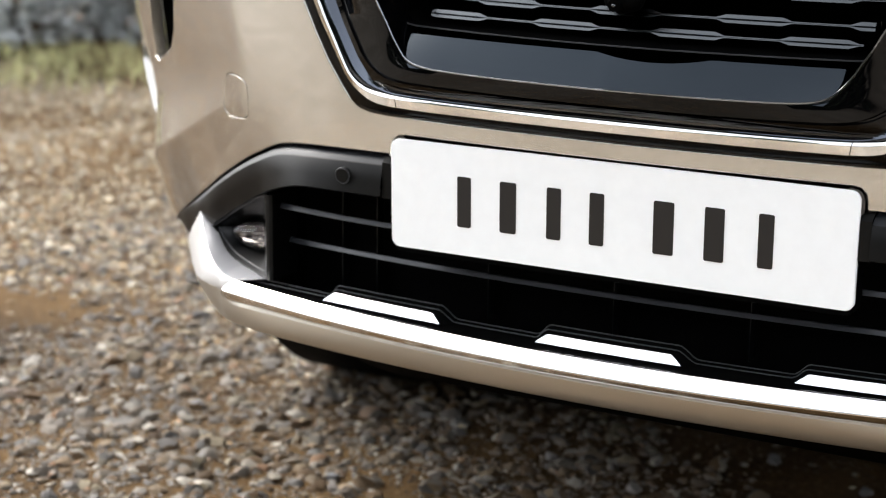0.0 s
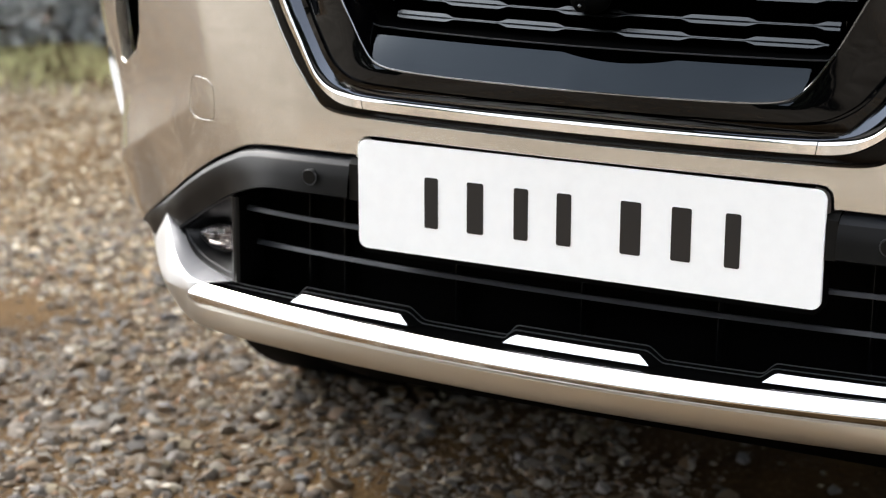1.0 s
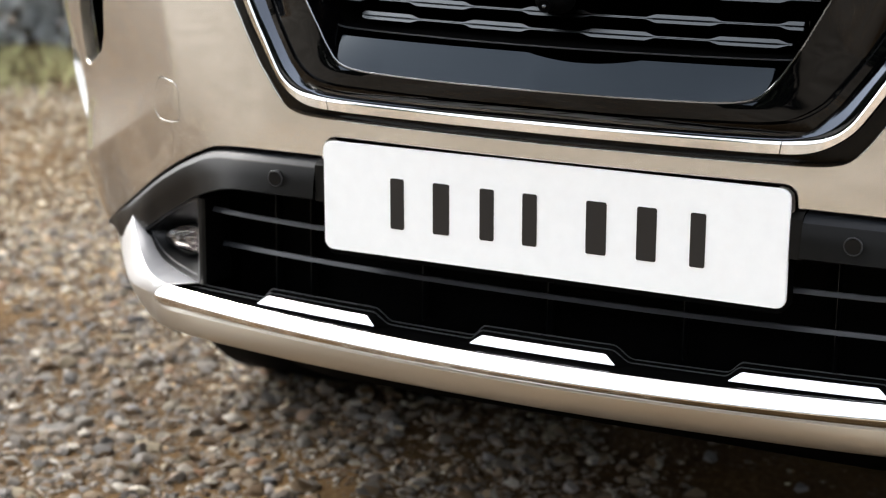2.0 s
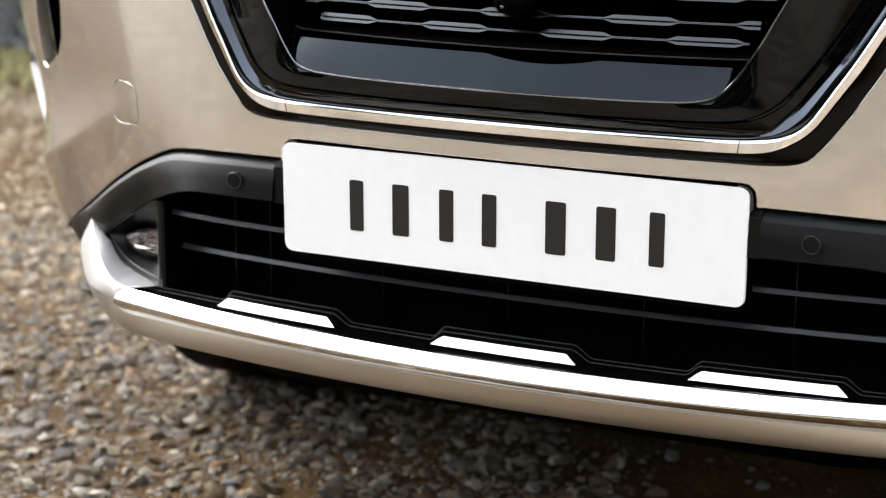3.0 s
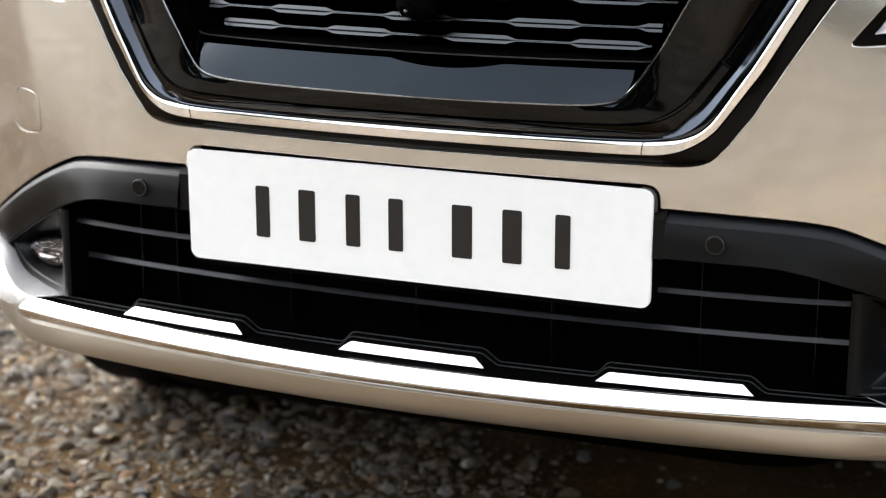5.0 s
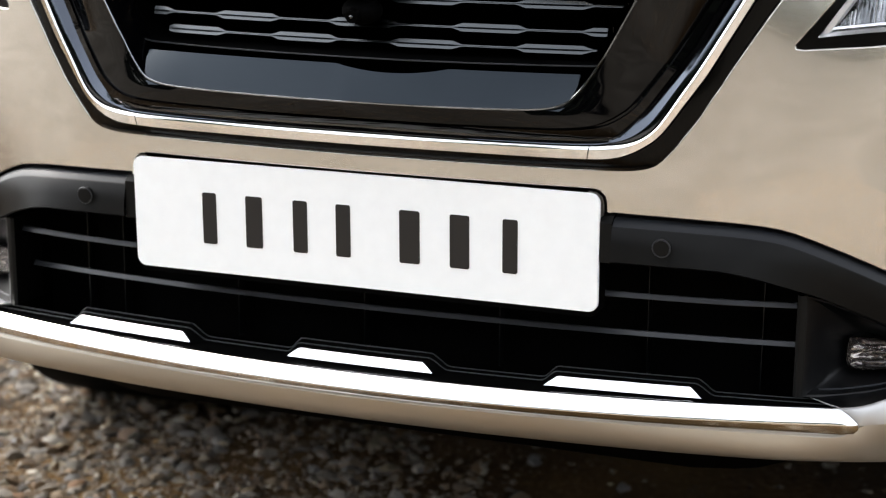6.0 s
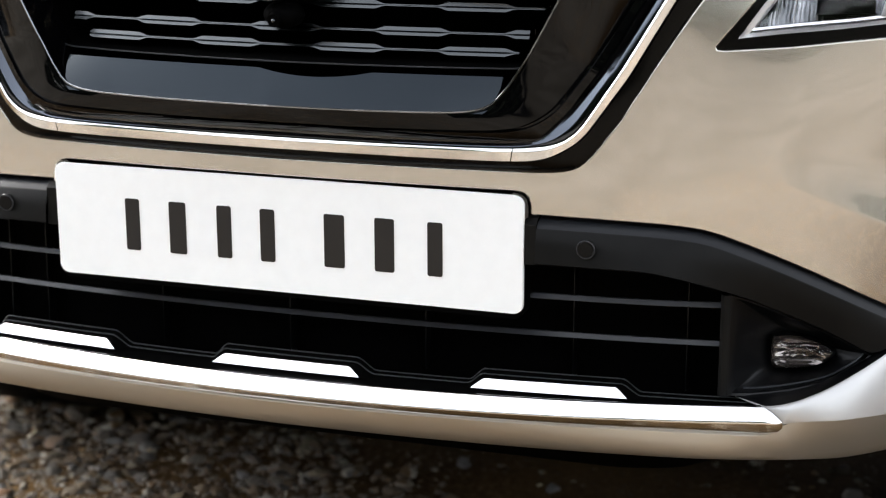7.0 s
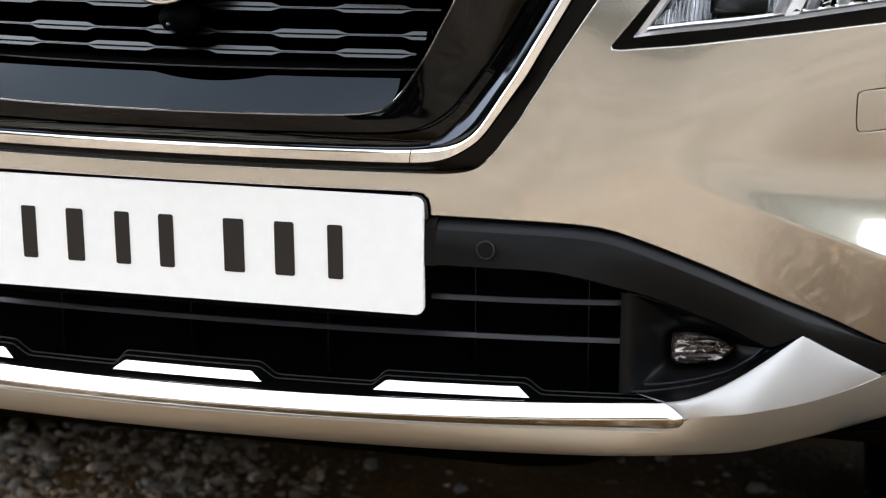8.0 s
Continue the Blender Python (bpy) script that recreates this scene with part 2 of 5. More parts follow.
def panel(name, outer, holes, mat, parent, step=0.012, rim=0.003, depth=0.012, off=0.0, label="", lines=(), fine=()):
    """A sheet on the skin inside outer and outside holes (x, z), with rounded edges turned inwards."""
    from mathutils import geometry, kdtree
    loops = []
    for poly in [outer] + list(holes):
        q = np.array([(arc(x, z), z) for x, z in poly])
        loops.append(closed_resample(q, step * 0.6))
    lo, hi = loops[0].min(0), loops[0].max(0)
    gx, gz = np.arange(lo[0], hi[0], step), np.arange(lo[1], hi[1], step)
    grid = np.array([(x + (step / 2 if k % 2 else 0), z) for k, z in enumerate(gz) for x in gx])
    keep = inside(loops[0], grid)
    for h in loops[1:]:
        keep &= ~inside(h, grid)
    folds = [resampled(np.array([(arc(x, z), z) for x, z in ln]), 60) for ln in lines]
    edge_pts = np.vstack(loops + folds)
    grid = grid[keep]
    if len(grid):
        near = np.array([((edge_pts - g) ** 2).sum(1).min() for g in grid])
        grid = grid[near > (step * 0.5) ** 2]
    verts2, edges = [], []
    for lp in loops:
        b = len(verts2)
        verts2 += [Vector(p) for p in lp]
        edges += [(b + i, b + (i + 1) % len(lp)) for i in range(len(lp))]
    for ln in folds:
        b = len(verts2)
        verts2 += [Vector(p) for p in ln]
        edges += [(b + i, b + i + 1) for i in range(len(ln) - 1)]
    verts2 += [Vector(p) for p in grid]
    v, _, f, *_ = geometry.delaunay_2d_cdt(verts2, edges, [], 0, 1e-7)
    v2 = np.array([tuple(p) for p in v])
    cen = np.array([v2[list(t)].mean(0) for t in f])
    ok = inside(loops[0], cen)
    for h in loops[1:]:
        ok &= ~inside(h, cen)

    def lifted(p, o):
        q = skin_s(p[0], p[1])
        e = 1.2e-3
        du = skin_s(p[0] + e, p[1]) - skin_s(p[0] - e, p[1])
        dv = skin_s(p[0], p[1] + e) - skin_s(p[0], p[1] - e)
        nrm = np.cross(du, dv)
        nrm /= np.linalg.norm(nrm)
        lifted.way = nrm
        return q + nrm * o
    verts, ways = [], []
    for p in v2:
        verts.append(lifted(p, off))
        ways.append(lifted.way)
    faces = [tuple(t) for t, k in zip(f, ok) if k]
    for li, lp in enumerate(loops):
        area = 0.5 * np.sum(lp[:, 0] * np.roll(lp[:, 1], -1) - np.roll(lp[:, 0], -1) * lp[:, 1])
        tang = np.roll(lp, -1, 0) - np.roll(lp, 1, 0)
        nrm2 = np.stack([tang[:, 1], -tang[:, 0]], 1)
        nrm2 /= np.maximum(np.linalg.norm(nrm2, axis=1, keepdims=True), 1e-9)
        nrm2 *= (1 if area > 0 else -1) * (1 if li == 0 else -1)
        rings = []
        r = 0.0006 if li in fine else rim
        for a in (0, 30, 60, 90):
            o2, d = r * math.sin(radians(a)), r * (1 - math.cos(radians(a)))
            rings.append([lifted(p + w * o2, off - d) for p, w in zip(lp, nrm2)])
            for p, w in zip(lp, nrm2):
                out_way = lifted(p + w * 1e-3, 0) - lifted(p, 0)
                way = lifted.way * math.cos(radians(a)) + out_way / np.linalg.norm(out_way) * math.sin(radians(a))
                ways.append(way)
        rings.append([lifted(p + w * r, off - depth) for p, w in zip(lp, nrm2)])
        ways += ways[-len(lp):]
        b, n = len(verts), len(lp)
        for ring in rings:
            verts += ring
        for i in range(len(rings) - 1):
            for k in range(n):
                m = (k + 1) % n
                faces.append((b + i * n + k, b + i * n + m, b + (i + 1) * n + m, b + (i + 1) * n + k))
    ob = mesh_object(name, verts, faces, mat, parent, True, label)
    # shade by the true surface, so that creases run clean
    tree = kdtree.KDTree(len(verts))
    for k, p in enumerate(verts):
        tree.insert(p, k)
    tree.balance()
    me = ob.data
    normals = [Vector(ways[tree.find(p.co)[1]]).normalized() for p in me.vertices]
    if sum(f.normal.dot(normals[f.vertices[0]]) for f in me.polygons) < 0:
        me.flip_normals()
    me.normals_split_custom_set_from_vertices(normals)
    return ob


def rounded_rect(w, h, r, n=5):
    pts = []
    for cx, cy, a0 in ((w / 2 - r, h / 2 - r, 0), (-w / 2 + r, h / 2 - r, 90), (-w / 2 + r, -h / 2 + r, 180), (w / 2 - r, -h / 2 + r, 270)):
        for k in range(n + 1):
            a = radians(a0 + 90 * k / n)
            pts.append((cx + r * math.cos(a), cy + r * math.sin(a)))
    return pts


def slab(outline, m, y0, y1, bevel=0.0):
    """A bmesh plate with that outline in x and z, from depth y0 (front) to y1, placed by m; front edges bevelled."""
    bm = bmesh.new()
    o = np.array(outline)
    c = o.mean(0)
    rings = []
    spec = [(bevel, 0.0), (0.0, bevel)] if bevel else [(0.0, 0.0)]
    for inset, back in spec:
        d = o - c
        ln = np.linalg.norm(d, axis=1, keepdims=True)
        q = o - d / ln * inset
        rings.append([bm.verts.new(m @ Vector((x, y0 + back, z))) for x, z in q])
    rings.append([bm.verts.new(m @ Vector((x, y1, z))) for x, z in o])
    n = len(o)
    bm.faces.new(rings[0])
    bm.faces.new(list(reversed(rings[-1])))
    for a, b in zip(rings, rings[1:]):
        for k in range(n):
            bm.faces.new((a[k], b[k], b[(k + 1) % n], a[(k + 1) % n]))
    return bm


# ================= ground =================
def ground_height(x, y):
    return 0.006 * noise.noise((x * 1.7, y * 1.7, 0.3)) + 0.004 * noise.noise((x * 6, y * 6, 2.1)) + 0.0015 * noise.noise((x * 25, y * 25, 4.0))


def axis_lines(lo, hi, fine, far):
    a = list(np.arange(lo, hi + 1e-6, fine))
    step, up, down = fine, a[-1], a[0]
    top, bot = [], []
    while up < far:
        step *= 1.35
        up += step
        down -= step
        top.append(up)
        bot.append(down)
    return np.array(bot[::-1] + a + top)



def build_ground():
    xs, ys = axis_lines(-4.2, 1.6, 0.03, 600), axis_lines(-0.6, 4.2, 0.03, 600)
    nx, ny = len(xs), len(ys)
    verts = []
    for y in ys:
        for x in xs:
            verts.append((x, y, ground_height(x, y) if abs(x) < 12 and abs(y) < 12 else 0.0))
    faces = [(j * nx + i, j * nx + i + 1, (j + 1) * nx + i + 1, (j + 1) * nx + i) for j in range(ny - 1) for i in range(nx - 1)]
    me = bpy.data.meshes.new("ground")
    me.from_pydata(verts, [], faces)
    me.polygons.foreach_set("use_smooth", [True] * len(faces))
    m = bpy.data.materials.new("gravel_earth")
    m.use_nodes = True
    n, l = m.node_tree.nodes, m.node_tree.links
    b = n["Principled BSDF"]
    b.inputs["Roughness"].default_value = 0.85
    b.inputs["Specular IOR Level"].default_value = 0.08
    co = n.new("ShaderNodeTexCoord")
    big = n.new("ShaderNodeTexNoise")
    big.inputs["Scale"].default_value, big.inputs["Detail"].default_value = 1.6, 8
    fine = n.new("ShaderNodeTexNoise")
    fine.inputs["Scale"].default_value, fine.inputs["Detail"].default_value = 70, 6
    vor = n.new("ShaderNodeTexVoronoi")
    vor.inputs["Scale"].default_value = 75
    for t in (big, fine, vor):
        l.new(co.outputs["Object"], t.inputs["Vector"])
    r1 = n.new("ShaderNodeValToRGB")
    r1.color_ramp.elements[0].position, r1.color_ramp.elements[1].position = 0.35, 0.68
    r1.color_ramp.elements[0].color = (0.026, 0.015, 0.006, 1)
    r1.color_ramp.elements[1].color = (0.112, 0.068, 0.027, 1)
    l.new(big.outputs["Fac"], r1.inputs["Fac"])
    r2 = n.new("ShaderNodeValToRGB")
    r2.color_ramp.elements[0].color = (0.35, 0.33, 0.30, 1)
    r2.color_ramp.elements[1].color = (1.35, 1.3, 1.25, 1)
    l.new(fine.outputs["Fac"], r2.inputs["Fac"])
    mix = n.new("ShaderNodeMix")
    mix.data_type, mix.blend_type = "RGBA", "MULTIPLY"
    mix.inputs["Factor"].default_value = 0.85
    l.new(r1.outputs["Color"], mix.inputs["A"])
    l.new(r2.outputs["Color"], mix.inputs["B"])
    bw = n.new("ShaderNodeMix")
    bw.data_type, bw.blend_type = "RGBA", "MIX"
    vr = n.new("ShaderNodeMapRange")
    vr.inputs["From Min"].default_value, vr.inputs["From Max"].default_value = 0.30, 0.05
    vr.inputs["To Max"].default_value = 0.7
    l.new(vor.outputs["Distance"], vr.inputs["Value"])
    l.new(vr.outputs["Result"], bw.inputs["Factor"])
    vc = n.new("ShaderNodeValToRGB")
    vc.color_ramp.elements[0].color = (0.10, 0.066, 0.034, 1)
    vc.color_ramp.elements[1].color = (0.175, 0.118, 0.060, 1)
    sep = n.new("ShaderNodeSeparateColor")
    l.new(vor.outputs["Color"], sep.inputs["Color"])
    l.new(sep.outputs["Red"], vc.inputs["Fac"])
    l.new(mix.outputs["Result"], bw.inputs["A"])
    l.new(vc.outputs["Color"], bw.inputs["B"])
    # unseen sandy gravel before the car, paled to brighten reflections, with a ragged border
    sx = n.new("ShaderNodeSeparateXYZ")
    l.new(co.outputs["Object"], sx.inputs[0])
    wob = n.new("ShaderNodeMath")
    wob.operation = "MULTIPLY_ADD"
    wob.inputs[1].default_value = 1.8
    l.new(big.outputs["Fac"], wob.inputs[0])
    slant = n.new("ShaderNodeMath")
    slant.operation = "MULTIPLY_ADD"
    slant.inputs[1].default_value = -0.02
    l.new(sx.outputs["X"], slant.inputs[0])
    l.new(sx.outputs["Y"], slant.inputs[2])
    l.new(slant.outputs[0], wob.inputs[2])
    edge = n.new("ShaderNodeMapRange")
    edge.inputs["From Min"].default_value, edge.inputs["From Max"].default_value = 0.73, 0.27
    l.new(wob.outputs[0], edge.inputs["Value"])
    front_pale = n.new("ShaderNodeValToRGB")
    front_pale.color_ramp.elements[0].position, front_pale.color_ramp.elements[1].position = 0.38, 0.63
    front_pale.color_ramp.elements[0].color = (0.170, 0.152, 0.125, 1)
    front_pale.color_ramp.elements[1].color = (0.305, 0.280, 0.244, 1)
    l.new(big.outputs["Fac"], front_pale.inputs["Fac"])
    grain = n.new("ShaderNodeMix")
    grain.data_type, grain.blend_type = "RGBA", "MULTIPLY"
    grain.inputs["Factor"].default_value = 0.8
    l.new(front_pale.outputs["Color"], grain.inputs["A"])
    l.new(r2.outputs["Color"], grain.inputs["B"])
    fin = n.new("ShaderNodeMix")
    fin.data_type = "RGBA"
    l.new(edge.outputs["Result"], fin.inputs["Factor"])
    l.new(bw.outputs["Result"], fin.inputs["A"])
    l.new(grain.outputs["Result"], fin.inputs["B"])
    l.new(fin.outputs["Result"], b.inputs["Base Color"])
    bp = n.new("ShaderNodeBump")
    bp.inputs["Strength"].default_value, bp.inputs["Distance"].default_value = 0.8, 0.008
    l.new(fine.outputs["Fac"], bp.inputs["Height"])
    l.new(bp.outputs["Normal"], b.inputs["Normal"])
    me.materials.append(m)
    return tagged(new("ground", me), "tan earth ground strewn with loose gravel", "ground", kind="structure")


build_ground()


def stone_material(name, gain, single=False, tint=(1, 1, 1)):
    m = bpy.data.materials.new(name)
    m.use_nodes = True
    n, l = m.node_tree.nodes, m.node_tree.links
    b = n["Principled BSDF"]
    b.inputs["Roughness"].default_value = 0.8
    b.inputs["Specular IOR Level"].default_value = 0.2
    geo = n.new("ShaderNodeNewGeometry")
    ramp = n.new("ShaderNodeValToRGB")
    cr = ramp.color_ramp
    cr.elements[0].color, cr.elements[1].color = (0.10, 0.062, 0.032, 1), (0.80, 0.74, 0.66, 1)
    for pos, c in ((0.12, (0.24, 0.155, 0.085)), (0.24, (0.20, 0.185, 0.175)), (0.36, (0.36, 0.27, 0.18)), (0.50, (0.17, 0.165, 0.17)), (0.62, (0.42, 0.37, 0.33)), (0.74, (0.29, 0.285, 0.295)), (0.82, (0.46, 0.40, 0.30)), (0.885, (0.37, 0.21, 0.115)), (0.94, (0.58, 0.55, 0.52))):
        cr.elements.new(pos).color = (*c, 1)
    info = n.new("ShaderNodeObjectInfo")
    l.new(info.outputs["Random"] if single else geo.outputs["Random Per Island"], ramp.inputs["Fac"])
    co = n.new("ShaderNodeTexCoord")
    nz = n.new("ShaderNodeTexNoise")
    nz.inputs["Scale"].default_value, nz.inputs["Detail"].default_value = 160, 5
    l.new(co.outputs["Object"], nz.inputs["Vector"])
    mr = n.new("ShaderNodeMapRange")
    mr.inputs["To Min"].default_value, mr.inputs["To Max"].default_value = 0.6 * gain, 1.3 * gain
    l.new(nz.outputs["Fac"], mr.inputs["Value"])
    mix = n.new("ShaderNodeVectorMath")
    mix.operation = "SCALE"
    l.new(ramp.outputs["Color"], mix.inputs[0])
    l.new(mr.outputs["Result"], mix.inputs["Scale"])
    hue = n.new("ShaderNodeVectorMath")
    hue.operation = "MULTIPLY"
    hue.inputs[1].default_value = tint
    l.new(mix.outputs["Vector"], hue.inputs[0])
    l.new(hue.outputs["Vector"], b.inputs["Base Color"])
    bp = n.new("ShaderNodeBump")
    bp.inputs["Strength"].default_value, bp.inputs["Distance"].default_value = 0.5, 0.002
    l.new(nz.outputs["Fac"], bp.inputs["Height"])
    l.new(bp.outputs["Normal"], b.inputs["Normal"])
    return m


# Gains also carry light: low where the car shades, high on sunlit gravel.
GRIT = stone_material("brown_grit", 0.21, tint=(1.12, 0.93, 0.74))
STONE = stone_material("grey_stones", 0.39, tint=(1.02, 0.985, 0.90))
BEIGE = stone_material("beige_stones", 1.0, tint=(1.08, 0.96, 0.77))
PALE = stone_material("sunlit_stones", 0.88, tint=(1.02, 0.99, 0.83))


def stone_shapes(subdivisions, count, rng):
    shapes = []
    for _ in range(count):
        bm = bmesh.new()
        bmesh.ops.create_icosphere(bm, subdivisions=subdivisions, radius=1.0)
        bm.verts.ensure_lookup_table()
        v = np.array([tuple(p.co) for p in bm.verts])
        f = np.array([[p.index for p in t.verts] for t in bm.faces])
        bm.free()
        o = rng.uniform(-50, 50, 3)
        k = np.array([1 + 0.55 * noise.noise(Vector(p * 1.1 + o)) + 0.2 * noise.noise(Vector(p * 2.7 + o)) for p in v])
        v = v * k[:, None] * np.array([1.0, rng.uniform(0.55, 0.95), rng.uniform(0.35, 0.62)])
        for _c in range(8):
            d = rng.normal(size=3)
            d /= np.linalg.norm(d)
            lim = rng.uniform(0.46, 0.76)
            h = v @ d
            v = v - np.clip(h - lim, 0, None)[:, None] * d * 0.85
        shapes.append((v, f))
    return shapes


def gravel(name, zones, subdivisions, seed, label, mat):
    rng = np.random.default_rng(seed)
    shapes = stone_shapes(subdivisions, 14, rng)
    allv, allf, base = [], [], 0
    for x0, x1, y0, y1, density, r0, r1, test in zones:
        for _ in range(int((x1 - x0) * (y1 - y0) * density)):
            x, y = rng.uniform(x0, x1), rng.uniform(y0, y1)
            if not test(x, y) or noise.noise((x * 1.9, y * 1.9, 7.7)) + rng.uniform(-0.55, 0.6) < -0.32:
                continue
            edge = min(x - x0, x1 - x, y - y0, y1 - y) / 0.45 + 1.3 * noise.noise((x * 2.3, y * 2.3, 9.4))
            if rng.uniform() > edge:
                continue
            r = r0 + (r1 - r0) * rng.uniform() ** 2.8
            v, f = shapes[rng.integers(len(shapes))]
            a = rng.uniform(0, 2 * np.pi)
            t = rng.uniform(-0.35, 0.35, 2)
            m = np.array(Matrix.Rotation(a, 3, "Z") @ Matrix.Rotation(t[0], 3, "X") @ Matrix.Rotation(t[1], 3, "Y"))
            p = v @ m.T * r
            p += (x, y, ground_height(x, y) + r * rng.uniform(-0.16, 0.14))
            allv.append(p)
            allf.append(f + base)
            base += len(v)
    verts, faces = np.vstack(allv), np.vstack(allf)
    me = bpy.data.meshes.new(name)
    me.vertices.add(len(verts))
    me.vertices.foreach_set("co", verts.astype(np.float32).ravel())
    me.loops.add(faces.size)
    me.loops.foreach_set("vertex_index", faces.astype(np.int32).ravel())
    me.polygons.add(len(faces))
    me.polygons.foreach_set("loop_start", np.arange(0, faces.size, 3, dtype=np.int32))
    me.polygons.foreach_set("use_smooth", np.ones(len(faces), bool))
    me.update()
    me.validate()
    me.set_sharp_from_angle(angle=radians(30))
    me.materials.append(mat)
    return tagged(new(name, me), label, "gravel", kind="stuff")


def in_view(x, y):
    return True


def near_bed(x, y):
    """Stones lie packed near the car and thin out to bare earth in a strip behind."""
    bare = math.exp(-((y - 0.83 - 0.35 * (x + 0.8)) / 0.20) ** 2) * min(1, max(0, (-x - 0.35) / 0.3))
    # Stones thin out under the car, partly to stand for its shade.
    return noise.noise((x * 2.3 + 3.1, y * 2.3, 1.7)) + 0.35 * noise.noise((x * 7, y * 7, 5.5)) + 0.5 * noise.noise((x * 61, y * 61, 3.3)) > -0.12 + 0.36 * bare + 0.98 * min(1, max(0, (x + 0.28 + 0.8 * (y - 0.5)) / 0.56)) - 0.48


def left_bed(x, y):
    """Grit thins out to bare earth towards the middle of the car."""
    return noise.noise((x * 3, y * 3, 2.9)) > -1.0 + 1.15 * min(1, max(0, (x + 0.42) / 0.5))


gravel("gravel", [
    (-1.95, 0.95, -0.10, 1.80, 2100, 0.0090, 0.0240, near_bed),
], 2, 11, "rounded grey and tan gravel packed on bare earth", STONE)
gravel("gravel", [
    (-1.95, 0.95, -0.10, 1.80, 8600, 0.0042, 0.0105, near_bed),
], 1, 15, "small grey and tan gravel packed between the larger stones", STONE)
gravel("gravel", [
    (-1.95, 0.95, -0.10, 1.80, 8000, 0.0022, 0.0050, left_bed),
    (-2.5, -1.5, 0.0, 1.4, 4000, 0.003, 0.008, in_view),
    (-1.8, 1.3, 1.2, 2.6, 500, 0.005, 0.014, in_view),
], 1, 12, "fine brown gravel and grit covering the ground", GRIT)
gravel("gravel", [
    (-4.6, -0.8, 0.7, 3.7, 4200, 0.006, 0.018, lambda x, y: y < -1.15 * (x + 0.55) + 1.1 and y > -0.8 * (x + 1.15)),
    (-4.8, -1.9, -1.8, 1.1, 1300, 0.006, 0.016, in_view),
    (-6.0, 4.5, -4.2, 5.0, 75, 0.006, 0.018, in_view),
], 1, 13, "pale gravel reaching to the grass verge, coloured as sunlit", PALE)


# Gravel mostly out of view, its sunlit brightness put into the colour for reflections.
gravel("gravel", [
    (-2.3, 2.3, -2.1, 0.12, 2600, 0.007, 0.014, in_view),
], 1, 14, "light beige gravel in front of the car, lightened to brighten reflections", BEIGE)


def single_stones():
    """Larger stones that lie singly on the gravel."""
    rng = np.random.default_rng(40)
    meshes = []
    for v, f in stone_shapes(3, 7, rng):
        me = bpy.data.meshes.new("stone")
        me.from_pydata([tuple(p) for p in v], [], [tuple(int(i) for i in t) for t in f])
        me.polygons.foreach_set("use_smooth", [True] * len(f))
        me.set_sharp_from_angle(angle=radians(30))
        me.materials.append(LOOSE)
        meshes.append(me)
    for k in range(56):
        x, y = rng.uniform(-1.5, 0.75), rng.uniform(0.1, 1.15)
        r = rng.uniform(0.012, 0.018)
        ob = tagged(new("stone", meshes[k % len(meshes)]), "rounded pale stone lying loose on the gravel", "stone", group="loose stones")
        ob.matrix_world = Matrix.Translation((x, y, ground_height(x, y) + r * 0.22)) @ Matrix.Rotation(rng.uniform(0, 6.28), 4, "Z") @ Matrix.Diagonal((r, r, r, 1))


LOOSE = stone_material("loose_stone", 0.45, single=True)
single_stones()


# ================= the car =================
car = tagged(new("car"), "champagne beige car with black grille and chrome trim, parked on gravel", "car")
car.location = (0, 0, CAR_LIFT)

# ---- painted cover of the front ----
GRILLE_EDGE = [(0, .596), (.1, .5965), (.2, .5972), (.27, .5985), (.300, .6015), (.316, .6090), (.3295, .6230), (.3410, .6395), (.3525, .654), (.361, .670), (.371, .685), (.38, .701), (.39, .717), (.44, .797)]
TRIM_TOP = [(.2715, .558), (.33, .5570), (.38, .5550), (.41, .552), (.437, .547), (.466, .535), (.495, .522), (.528, .505), (.564, .485), (.605, .461), (.647, .437), (.696, .407), (.735, .383)]
LAMP_EDGE = [(.4340, .7270), (.4355, .7225), (.443, .7212), (.50, .7245), (.548, .7290), (.60, .7335), (.65, .738), (.686, .741), (.76, .750), (.83, .765), (.855, .785), (.84, .812), (.75, .818), (.62, .815), (.52, .812), (.495, .805)]
grille_hole = [tuple(p) for p in both(smoothed(GRILLE_EDGE, 1))]
low_right = [(0, .581), (.247, .581), (.257, .5795), (.2632, .5738), (.2650, .566), (.2650, .5585), (.2670, .5572)] + [tuple(p) for p in smoothed(TRIM_TOP, 1)] + [(.80, .345), (.835, .325)]
low = [tuple(p) for p in both(low_right)]
cover_outline = low + [(.895, .42), (.92, .5), (.95, .65), (.975, .84), (-.975, .84), (-.95, .65), (-.92, .5), (-.895, .42)]
FLAP_L = [(-.537, .613), (-.543, .604), (-.546, .575), (-.541, .567), (-.531, .562), (-.502, .564), (-.493, .567), (-.490, .574), (-.490, .604), (-.494, .611), (-.505, .616), (-.528, .617)]
FLAP_R = [(.664, .6755), (.6615, .670), (.6615, .639), (.664, .632), (.669, .630), (.715, .634), (.720, .638), (.721, .674), (.717, .679), (.70, .678)]
def rounded_loop(poly, rounds=2):
    """Corner-cut a closed outline."""
    p = np.array(poly, float)
    for _ in range(rounds):
        q = np.roll(p, -1, 0)
        p = np.stack([p * .75 + q * .25, p * .25 + q * .75], 1).reshape(-1, 2)
    return [tuple(v) for v in p]


